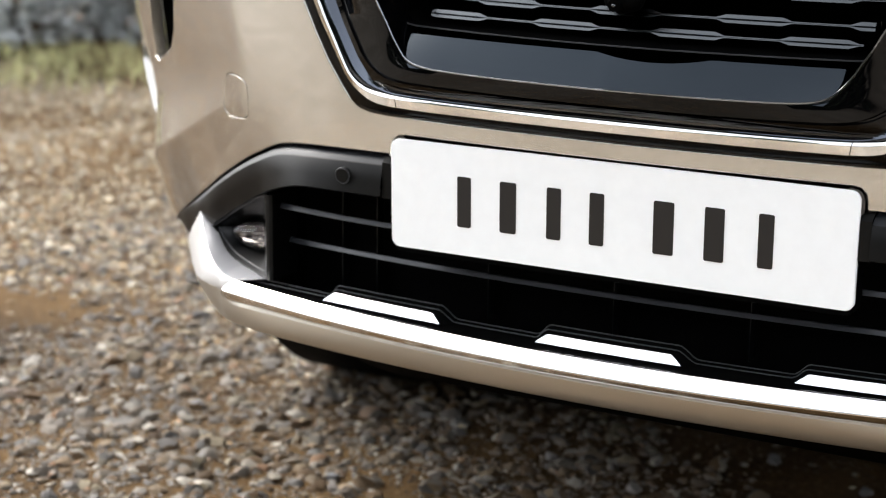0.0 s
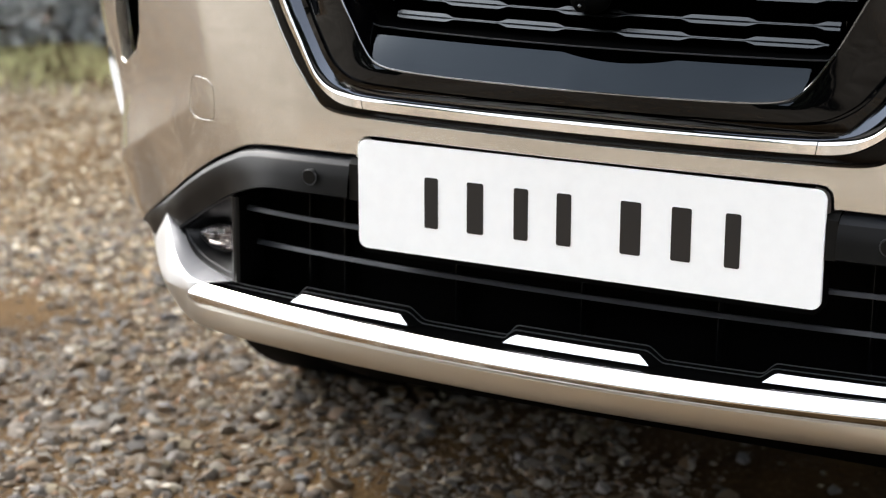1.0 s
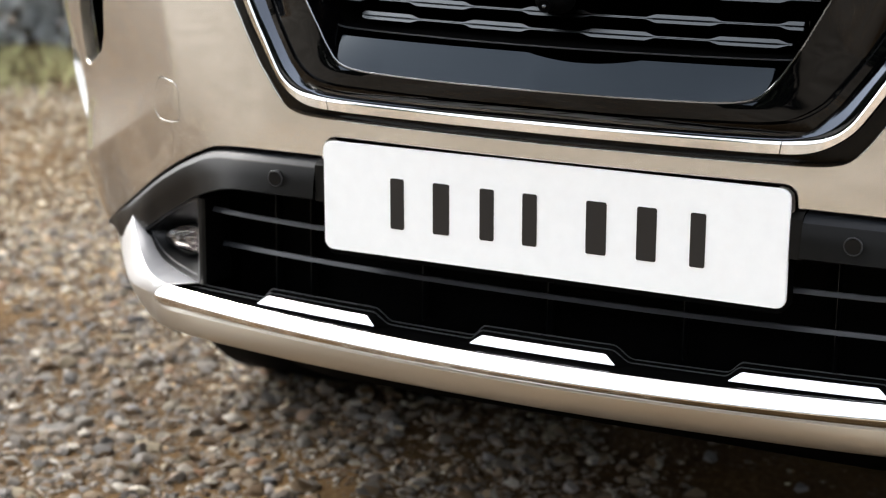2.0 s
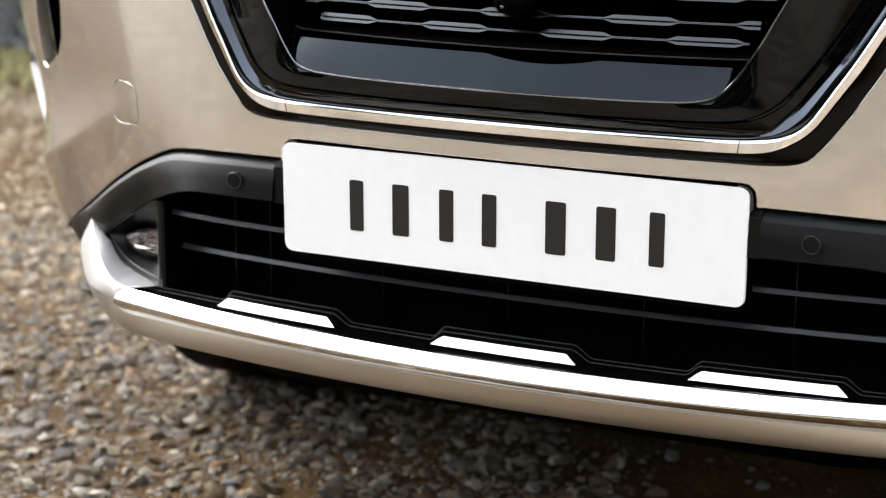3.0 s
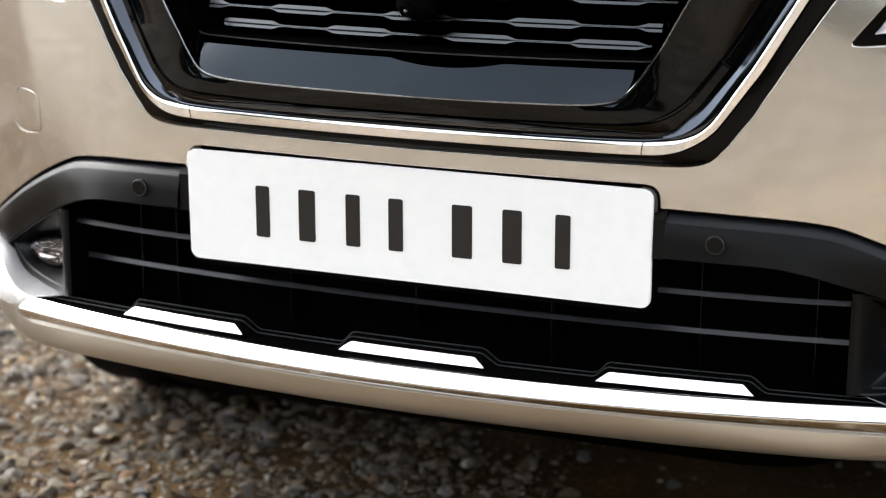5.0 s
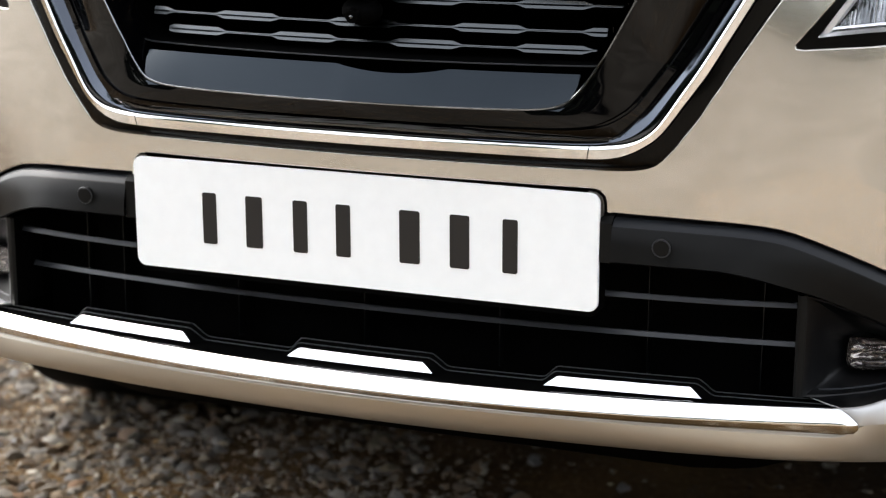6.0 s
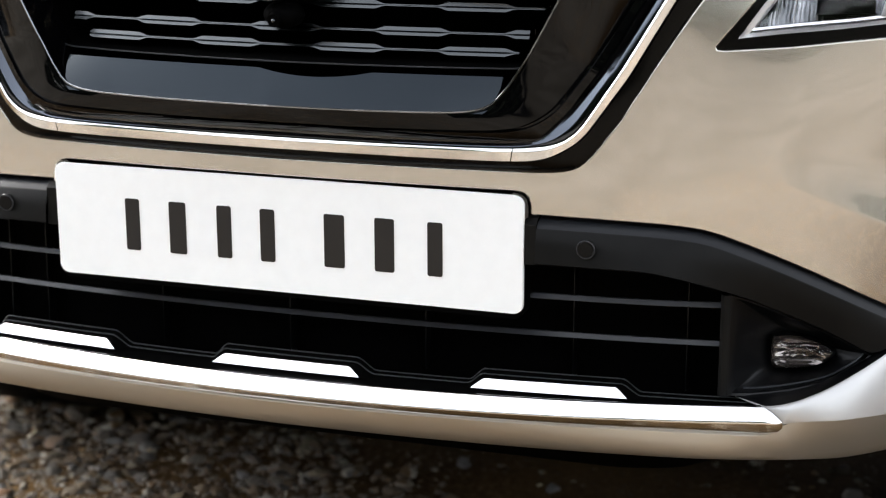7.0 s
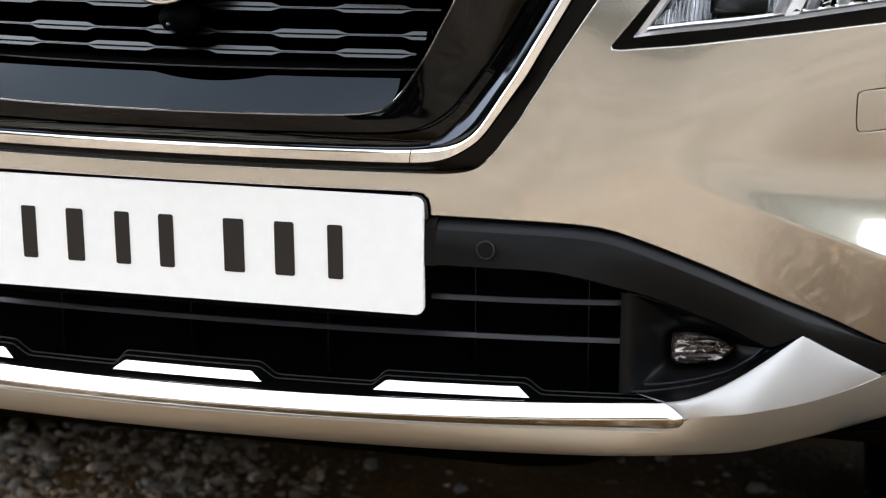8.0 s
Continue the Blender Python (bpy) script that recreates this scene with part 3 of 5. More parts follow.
FLAP_L, FLAP_R = rounded_loop(FLAP_L), rounded_loop(FLAP_R)
SLOT_L = [(-.674, .72), (-.674, .685), (-.683, .645), (-.700, .618), (-.742, .594), (-.757, .600), (-.757, .637), (-.752, .676), (-.748, .72)]
cover = panel("bumper_cover", cover_outline,
              [grille_hole[::1], LAMP_EDGE, [(-x, z) for x, z in LAMP_EDGE], FLAP_L, FLAP_R, SLOT_L],
              PAINT, car, step=0.0055, rim=0.0017, depth=0.016, label="champagne metallic paint", fine=(4, 5),
              lines=[[(s * x, .600 - .48 * (x - .49) + d * (.02 + .24 * (x - .495))) for x in np.linspace(.50, .79, 60)] for s in (-1, 1) for d in (-.05, 0, .05)])


def shrunk(poly, d):
    p = np.array(poly)
    c = p.mean(0)
    v = p - c
    return [tuple(q) for q in c + v * (1 - d / np.linalg.norm(v, axis=1, keepdims=True))]


panel("tow_cover", shrunk(FLAP_L, 0.0022), [], PAINT, cover, step=0.008, rim=0.0005, depth=0.008, label="small square cover in body colour")
panel("washer_cover", shrunk(FLAP_R, 0.0022), [], PAINT, cover, step=0.008, rim=0.0005, depth=0.008, label="small square cover in body colour")
loft("side_vent", [skin_row([(-.655, z), (-.70, z), (-.77, z)], -0.04) for z in (.57, .62, .67, .73)], MATTE, car, label="deep black vent slot")

# bright blade that edges the vent slot at the corner
BLADE_IN = [(.7395, .2420, .482), (.7475, .250, .499), (.760, .265, .5305), (.773, .278, .5575), (.784, .285, .580), (.787, .291, .594), (.788, .2905, .63), (.792, .2905, .70)]
BLADE_OUT = [(.7405, .2418, .482), (.754, .249, .499), (.775, .259, .5265), (.791, .270, .5525), (.803, .277, .578), (.810, .284, .592), (.812, .2835, .63), (.816, .2835, .70)]
bi, bo = [resampled(smoothed(p, 1), 24) - np.array((0, .005, 0)) for p in (BLADE_IN, BLADE_OUT)]
for side in (-1, 1):
    rows = [bi + np.array((.004, .030, 0)), bi + np.array((.001, .002, 0)), bi, bo, bo + np.array((.001, .003, 0)), bo + np.array((.012, .05, 0))]
    loft("corner_blade", [mirrored(r, side) for r in rows], PAINT, cover, label="body-coloured blade beside the vent slot")

# ---- rest of the body: sides, bonnet, cabin, kept simple behind the view ----

loft("bonnet", [
    np.array([(skin(x, .835)[0], skin(x, .835)[1] + 0.004, .838) for x in np.linspace(-.9, .9, 31)]),
    np.array([(x * .985, skin(x, .835)[1] + .06 + .03 * (1 - abs(x)), .90 + .03 * (1 - x * x)) for x in np.linspace(-.9, .9, 31)]),
    np.array([(x * .97, .50 + .25 * x * x, .985 + .03 * (1 - x * x)) for x in np.linspace(-.9, .9, 31)]),
    np.array([(x * .97, 1.25, 1.06 + .03 * (1 - x * x)) for x in np.linspace(-.9, .9, 31)]),
], PAINT, car, label="champagne metallic paint")
loft("windscreen", [
    np.array([(x * .95, 1.22, 1.06 + .03 * (1 - x * x)) for x in np.linspace(-.85, .85, 21)]),
    np.array([(x * .78, 2.0, 1.62 + .04 * (1 - x * x)) for x in np.linspace(-.85, .85, 21)]),
], WINDOW, car)
loft("cabin", [
    np.array([(x * .78, 2.0, 1.625 + .04 * (1 - x * x)) for x in np.linspace(-.85, .85, 21)]),
    np.array([(x * .78, 3.6, 1.66 + .03 * (1 - x * x)) for x in np.linspace(-.85, .85, 21)]),
    np.array([(x * .95, 4.55, 1.1) for x in np.linspace(-.85, .85, 21)]),
    np.array([(x * 1.0, 4.6, .45) for x in np.linspace(-.85, .85, 21)]),
], PAINT, car)
WHEEL_Z = 0.36 - CAR_LIFT
for side in (-1, 1):
    wheel_c = (0.95, WHEEL_Z)
    arch = [(wheel_c[0] + .39 * math.cos(radians(a)), wheel_c[1] + .39 * math.sin(radians(a))) for a in range(0, 181, 12)]
    lower = [(.62, .31), (.64, .34)] + [(y, max(z, .30)) for y, z in reversed(arch)][1:] + [(1.5, .28), (3.2, .28)] + [(3.6 + .39 * math.cos(radians(a)), WHEEL_Z + .39 * math.sin(radians(a))) for a in range(180, -1, -12)] + [(4.2, .32), (4.6, .45)]
    lo = resampled(lower, 90)
    rows = []
    for f in (0, .25, .5, .75, 1.0):
        row = []
        for y, z in lo:
            top = np.interp(y, [.4, 1.2, 1.5, 3.6, 4.6], [.84, 1.0, 1.06, 1.1, 1.1])
            zz = z + (top - z) * f
            wide = np.interp(y, [.4, .55, .8, 1.2, 4.0, 4.6], [.845, .885, .918, .925, .925, .86]) - .03 * abs(f - .45)
            row.append((side * wide, y, zz))
        rows.append(np.array(row))
    loft("side_panel", rows, PAINT, car)
    loft("side_window", [np.array([(side * .90, y, 1.09) for y in np.linspace(1.3, 4.5, 9)]), np.array([(side * .68, y, 1.62) for y in np.linspace(1.95, 3.9, 9)])], WINDOW, car)
    tyre_profile = [(.20, -.10), (.30, -.115), (.345, -.11), (.36, -.09), (.36, .09), (.345, .11), (.30, .115), (.20, .10)]
    for yw in (0.95, 3.6):
        cx = side * 0.79
        wheel = new("wheel")
        wheel.parent = car
        rows = []
        for r, dx in tyre_profile:
            rows.append(np.array([(cx + dx, yw + r * math.cos(a), WHEEL_Z + r * math.sin(a)) for a in np.linspace(0, 2 * math.pi, 65)[:-1]]))
        loft("tyre", rows, RUBBER, wheel, closed_u=True, closed_v=True)
        rows = [np.array([(cx + side * dx, yw + r * math.cos(a), WHEEL_Z + r * math.sin(a)) for a in np.linspace(0, 2 * math.pi, 41)[:-1]]) for r, dx in ((.205, .10), (.19, .07), (.06, .09), (.004, .095))]
        loft("rim", rows, ALLOY, wheel, closed_u=True)
ux = np.linspace(-.74, .74, 61)
droop = np.clip((np.abs(ux) - .40) / .14, 0, 1)
loft("underbody", [np.stack([ux * .95, .10 + .30 * np.clip(np.abs(ux) - .35, 0, None), np.full_like(ux, .302)], 1),
                   np.stack([ux * .95, .145 + .30 * np.clip(np.abs(ux) - .35, 0, None), .252 + .036 * droop ** 2 * (3 - 2 * droop)], 1),
                   np.stack([ux, np.full_like(ux, .40), .195 + .03 * droop], 1),
                   np.stack([ux * 1.08, np.full_like(ux, 4.5), np.full_like(ux, .185)], 1)], MATTE, car, label="black plastic undertray")
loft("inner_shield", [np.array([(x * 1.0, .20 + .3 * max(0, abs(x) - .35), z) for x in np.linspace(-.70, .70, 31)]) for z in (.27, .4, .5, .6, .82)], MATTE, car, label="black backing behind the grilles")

# ---- upper grille ----
N = 76
U_PAINT = bent([(0, .004, .5945), (.1, .005, .5950), (.2, .008, .5957), (.27, .010, .597), (.300, .011, .6000), (.317, .013, .6075), (.3305, .017, .6215), (.3420, .018, .6380), (.3535, .019, .6525), (.362, .020, .6685), (.372, .022, .6835), (.381, .026, .6995), (.391, .031, .7155), (.441, .051, .7955)], 0.327)
U_OUT = bent([(0, -.0128, .6105), (.1, -.011, .6105), (.2, -.008, .6109), (.25, -.0075, .6122), (.275, -.006, .6142), (.294, -.002, .621), (.316, .004, .636), (.33, .008, .656), (.344, .012, .677), (.358, .016, .697), (.37, .019, .719), (.415, .034, .80)], 0.307)
U_IN = bent([(0, -.014, .6235), (.1, -.0135, .6235), (.2, -.012, .6245), (.25, -.008, .6258), (.267, -.004, .627), (.291, -.002, .632), (.309, 0, .645), (.321, .003, .663), (.332, .007, .682), (.344, .010, .701), (.355, .014, .72), (.40, .028, .80)], 0.300)
U_MID = bent([(0, -.030, .640), (.1, -.029, .640), (.2, -.024, .642), (.24, -.0205, .6435), (.265, -.0150, .648), (.289, -.0062, .663), (.303, -.0005, .682), (.317, .0058, .701), (.33, .014, .722), (.375, .03, .80)], 0.272)
U_RIM = bent([(0, -.038, .658), (.1, -.034, .658), (.18, -.029, .6595), (.213, -.0262, .662), (.231, -.0225, .668), (.241, -.0195, .679), (.25, -.0172, .691), (.257, -.0157, .703), (.265, -.014, .715), (.272, -.014, .728), (.31, -.012, .80)], 0.228)


side_k = np.clip((np.abs(U_IN[:, 0]) - .262) / .05, 0, 1)[:, None]
side_k = side_k * side_k * (3 - 2 * side_k)
U_IN = U_IN + (U_OUT - U_IN) * .30 * side_k  # the chrome narrows on its way up


def shift(p, dy=0.0, dz=0.0):
    return p + np.array((0, dy, dz))


def blend(a, b, k):
    return a * (1 - k) + b * k


grille = new("grille")
grille.parent = car
loft("grille_gasket", [shift(U_PAINT, .004), shift(U_PAINT, -.001, .0015), shift(blend(U_PAINT, U_OUT, .5), -.001), shift(blend(U_PAINT, U_OUT, .95), .002)], GASKET, grille, label="narrow black gap strip")

# chrome frame in three pieces with fine joints
xs = U_OUT[:, 0]
seam_l = int(np.argmin(np.abs(U_OUT[:N, 0] + .2505)))
seam_r = len(xs) - 1 - seam_l
# slide the inner edge along itself near the joints, so that they stand upright
_run = np.r_[0, np.cumsum(np.linalg.norm(np.diff(U_IN, axis=0), axis=1))]
_at = _run.copy()
for sd, j in ((-1, seam_l), (1, seam_r)):
    goal = np.interp(.2505 * sd, U_IN[:, 0], _run)
    _at += (goal - _run[j]) * np.exp(-((_run - _run[j]) / .10) ** 2)
U_IN_SEAM = np.stack([np.interp(_at, _run, U_IN[:, c]) for c in range(3)], 1)
for a, b in ((0, seam_l), (seam_l, seam_r), (seam_r, len(xs) - 1)):
    sl = slice(a, b + 1)

    def cut(p):
        q = p[sl].copy()
        if a:
            q[0] += (q[1] - q[0]) * 0.06
        if b < len(xs) - 1:
            q[-1] += (q[-2] - q[-1]) * 0.06
        return q
    o, i = cut(U_OUT), cut(U_IN_SEAM)
    loft("chrome_trim", [shift(o, .008), shift(o, -.0018), shift(blend(o, i, .05), -.0033), shift(blend(o, i, .35), -.0038), shift(blend(o, i, .68), -.0044), shift(blend(o, i, .72), -.00445), shift(blend(o, i, .76), -.0043), shift(blend(o, i, .95), -.0026), shift(i, .0010), shift(i, .008)],
         TRIMCHROME, grille, label="polished chrome trim strip")

# wide gloss frame inside the chrome
# beside the chrome a channel falls away inwards; along the bottom it shrinks to a narrow step
back = np.array((0, 1.0, 0))


def frame_row(k_low, k_side, d_low, d_side):
    k = k_low + (k_side - k_low) * side_k
    return U_IN * (1 - k) + U_MID * k + (d_low + (d_side - d_low) * side_k) * back


loft("frame_channel", [shift(U_IN, .004), frame_row(.05, .05, -.0016, -.0016), frame_row(.10, .22, -.0008, -.0010), frame_row(.12, .25, -.0002, -.0005),
                       frame_row(.19, .52, .0016, .0056), frame_row(.205, .55, .0016, .0060), frame_row(.22, .58, .0010, .0052)],
     CHANNEL, grille, label="dark channel beside the trim, blued for the sky it mirrors")
loft("grille_frame", [frame_row(.20, .55, .0022, .0066), frame_row(.225, .60, -.0002, .0030), frame_row(.25, .64, -.0010, .0008),
                      shift(blend(U_IN, U_MID, .90), -.0008), shift(blend(U_IN, U_MID, .95), .0022), shift(blend(U_MID, U_RIM, .01), .0022),
                      shift(blend(U_MID, U_RIM, .05), -.0005), shift(blend(U_MID, U_RIM, .5), -.001), shift(blend(U_MID, U_RIM, .93), 0.0), shift(U_RIM, .0012), shift(U_RIM, .006, .001), shift(U_RIM, .05, .006)],
     GLOSS, grille, label="gloss black frame")

RIM_N = len(U_RIM)
N = (RIM_N + 1) // 2
# sloping ledge under the mesh
lx = np.linspace(-.236, .236, 81)


def rim_at(x):
    return np.array([np.interp(abs(x), U_RIM[N - 1:N + 30, 0], U_RIM[N - 1:N + 30, c]) for c in (1, 2)])


def ledge_row(f):
    row = []
    for x in lx * (.224 + .0125 * min(1, f * 1.6) ** .6) / .236:
        y0, z0 = rim_at(x)
        notch = .0062 * max(0, 1 - ((x - .047) / .060) ** 2)
        y1, z1 = -.0185 + .33 * x * x + .3 * x ** 4 - notch * .7, .6932 - notch
        row.append((x, y0 + .003 + (y1 - y0 - .003) * f, z0 + .0005 + (z1 - z0 - .0005) * f))
    return np.array(row)


loft("ledge", [ledge_row(f) for f in (0, .1, .4, .7, .95, 1.0)] + [shift(ledge_row(1.0), .006, -.004)], LEDGE, grille, label="gloss black sloping ledge")
ml = np.linspace(-.25, .25, 61)
mesh_low = np.array([(x, -.004 + .40 * x * x, .6978 + .02 * x * x) for x in ml])
mesh_low_side = np.array([(x, -.004 + .40 * x * x, z) for x, z in [(.25, .6995), (.262, .7045), (.272, .7165), (.285, .739), (.31, .784)]])
edge_line = np.vstack([mirrored(mesh_low_side[::-1], -1), mesh_low[1:-1], mesh_low_side])
edge_line = resampled(smoothed(edge_line), 90)


def tube(name, path, r, mat, parent, sides=6, label=""):
    p = np.asarray(path)
    t = np.gradient(p, axis=0)
    t /= np.linalg.norm(t, axis=1, keepdims=True)
    up = np.array((0, -1.0, 0))
    a = np.cross(t, up)
    a /= np.maximum(np.linalg.norm(a, axis=1, keepdims=True), 1e-9)
    b = np.cross(t, a)
    rows = [p + r * (math.cos(2 * math.pi * k / sides) * a + math.sin(2 * math.pi * k / sides) * b) for k in range(sides)]
    return loft(name, rows, mat, parent, closed_v=True, label=label)


tube("rim_edge", shift(U_RIM, -.0004), .0011, RIMEDGE, grille, label="thin bright edge of the frame")
tube("mesh_border", edge_line, .0009, SLAT, grille, label="thin black border line")
loft("mesh_wall", [edge_line, shift(edge_line, .03, .002), shift(edge_line, .07, .006)], MATTE, grille)

# slats whose two edges swell apart and close up again in a brick-like order


def slat_half(x, centres, half, taper=.010, wide=.0043, thin=.0013):
    h = thin
    for c in centres:
        k = np.clip((half + taper - abs(x - c)) / taper, 0, 1)
        h = max(h, thin + (wide - thin) * k)
    return h


rows_spec = []
for r in range(5):
    z = (.7117, .7299, .7556, .7790, .8025)[r]
    off = (r % 2 == 0)
    centres = [-.331, -.199, -.067, .067, .199, .331] if off else [-.264, -.134, 0, .134, .266]
    rows_spec.append((z, centres))
for z, centres in rows_spec:
    x_end = .240 + (z - .709) * .55
    sx = np.linspace(-.2325 if z < .72 else -x_end, x_end, 241)
    slat = None
    hs = np.array([slat_half(x, centres, .0285) for x in sx])
    he = np.array([slat_half(x, centres, .0285, thin=.0010) for x in sx])
    yc = .022 + .30 * sx * sx
    spine = np.stack([sx, yc + .004, np.full_like(sx, z) + .0], 1)
    slat = loft("slat", [spine + np.stack([0 * sx, 0 * sx - .003, hs * .55], 1), spine + np.stack([0 * sx, 0 * sx + .001, 0 * hs + hs * .1], 1), spine + np.stack([0 * sx, 0 * sx - .003, -hs * .45], 1),
                         spine + np.stack([0 * sx, 0 * sx + .018, -hs * .7], 1), spine + np.stack([0 * sx, 0 * sx + .018, hs * .8], 1)], GLOSS, grille, closed_v=True, label="black slat with swelling segments")
    for sgn, name in ((1, "upper"), (-1, "lower")):
        e0, e1 = he * (.16 if sgn > 0 else .26), he * (.96 if sgn > 0 else .90)
        zz = np.full_like(sx, z)
        y_face = yc - .0005
        tip = .0021 if sgn > 0 else -.0019
        loft("slat_edge", [np.stack([sx, y_face + .002, zz + sgn * e0 * .98], 1), np.stack([sx, y_face, zz + sgn * e0], 1),
                           np.stack([sx, y_face + tip * (e1 - e0) / .0033, zz + sgn * e1], 1), np.stack([sx, y_face + .007, zz + sgn * e1 * .97], 1)], SATIN, slat, label="satin chrome edge")

# camera under the badge and the badge's lower half
bm = bmesh.new()
bmesh.ops.create_uvsphere(bm, u_segments=28, v_segments=16, radius=1.0)
bmesh.ops.transform(bm, matrix=Matrix.Translation((.003, .012, .7435)) @ Matrix.Diagonal((.021, .021, .014, 1)), verts=bm.verts)
housing = part("camera_housing", bm, MATTE, grille, "small black camera housing")
bm = bmesh.new()
bmesh.ops.create_cone(bm, segments=28, radius1=.0085, radius2=.0065, depth=.012, cap_ends=True)
bmesh.ops.transform(bm, matrix=Matrix.Translation((.002, -.008, .7405)) @ Matrix.Rotation(radians(100), 4, "X"), verts=bm.verts)
part("camera_ring", bm, MATTE, housing)
bm = bmesh.new()
bmesh.ops.create_uvsphere(bm, u_segments=16, v_segments=10, radius=.0024)
bmesh.ops.transform(bm, matrix=Matrix.Translation((.002, -.0138, .7395)), verts=bm.verts)
part("camera_lens", bm, SATIN, housing, "tiny bright lens")
bm = bmesh.new()
bmesh.ops.create_cone(bm, segments=64, radius1=.052, radius2=.049, depth=.014, cap_ends=True)
bmesh.ops.transform(bm, matrix=Matrix.Translation((-.006, -.004, .8085)) @ Matrix.Rotation(radians(90), 4, "X"), verts=bm.verts)
badge = part("badge", bm, GLOSS, grille, "round black badge with a chrome rim")
ring = np.array([(-.006 + .0465 * math.cos(a), -.010, .8085 + .0465 * math.sin(a)) for a in np.linspace(0, 2 * math.pi, 97)])
tube("badge_rim", ring, .0042, TRIMCHROME, badge, sides=10, label="chrome ring")

# ---- number plate on its holder ----
lean = Matrix.Translation((0, 0, .5165)) @ Matrix.Rotation(radians(-1.5), 4, "X").inverted()
plate = part("number_plate", slab(rounded_rect(.520, .1212, .010, 6), lean, 0.0, .004, .0008), WHITE, car, "white plate with dark bars")
part("plate_holder", slab(rounded_rect(.519, .126, .010, 5), Matrix.Translation((0, 0, .5125)), .005, .030, .002), MATTE, car, "black plate holder")
for x0, x1 in ((-.189, -.150), (-.140, -.094), (-.083, -.044), (-.034, .005), (.033, .086), (.089, .139), (.149, .187)):
    c, w = (x0 + x1) / 2, (x1 - x0)
    part("bar", slab(rounded_rect(w * .42, .056, .002, 2), lean @ Matrix.Translation((c, 0, -.0008)), -.0006, .001), INK, plate, "dark bar", smooth=False)

# painted walls of the plate's recess, seen at its two upper corners
for side in (-1, 1):
    prof = [(.2485, .5795), (.2565, .5780), (.2618, .5735), (.2636, .5660), (.2638, .5560)]
    rows = [np.array([(side * (x - dx), y, z - dz) for x, z in prof]) for dx, dz, y in ((0, 0, .0036), (.0012, .0012, .0052), (.0062, .0050, .0066), (.0120, .0090, .0072))]
    loft("plate_recess", [r for r in rows], PAINT, cover, label="painted recess beside the plate")

# ---- dark arch trim, sensors, lower grille, per side ----
TRIM_LOW = [(.2726, -.0035, .5097), (.33, -.002, .5097), (.36, .000, .5097), (.381, .003, .509), (.409, .013, .503), (.447, .036, .489), (.47, .054, .479), (.493, .07, .467), (.514, .083, .456), (.535, .096, .445), (.557, .110, .432), (.574, .117, .422), (.592, .125, .411), (.607, .134, .418), (.6246, .147, .4215), (.639, .159, .4115), (.653, .173, .400), (.667, .1875, .389), (.695, .218, .3670), (.712, .235, .3690), (.735, .253, .3760)]
M = 80
tt = resampled(smoothed([tuple(skin(x, z, .000)) for x, z in TRIM_TOP]), M)
tl = resampled(smoothed(TRIM_LOW, 1), M)
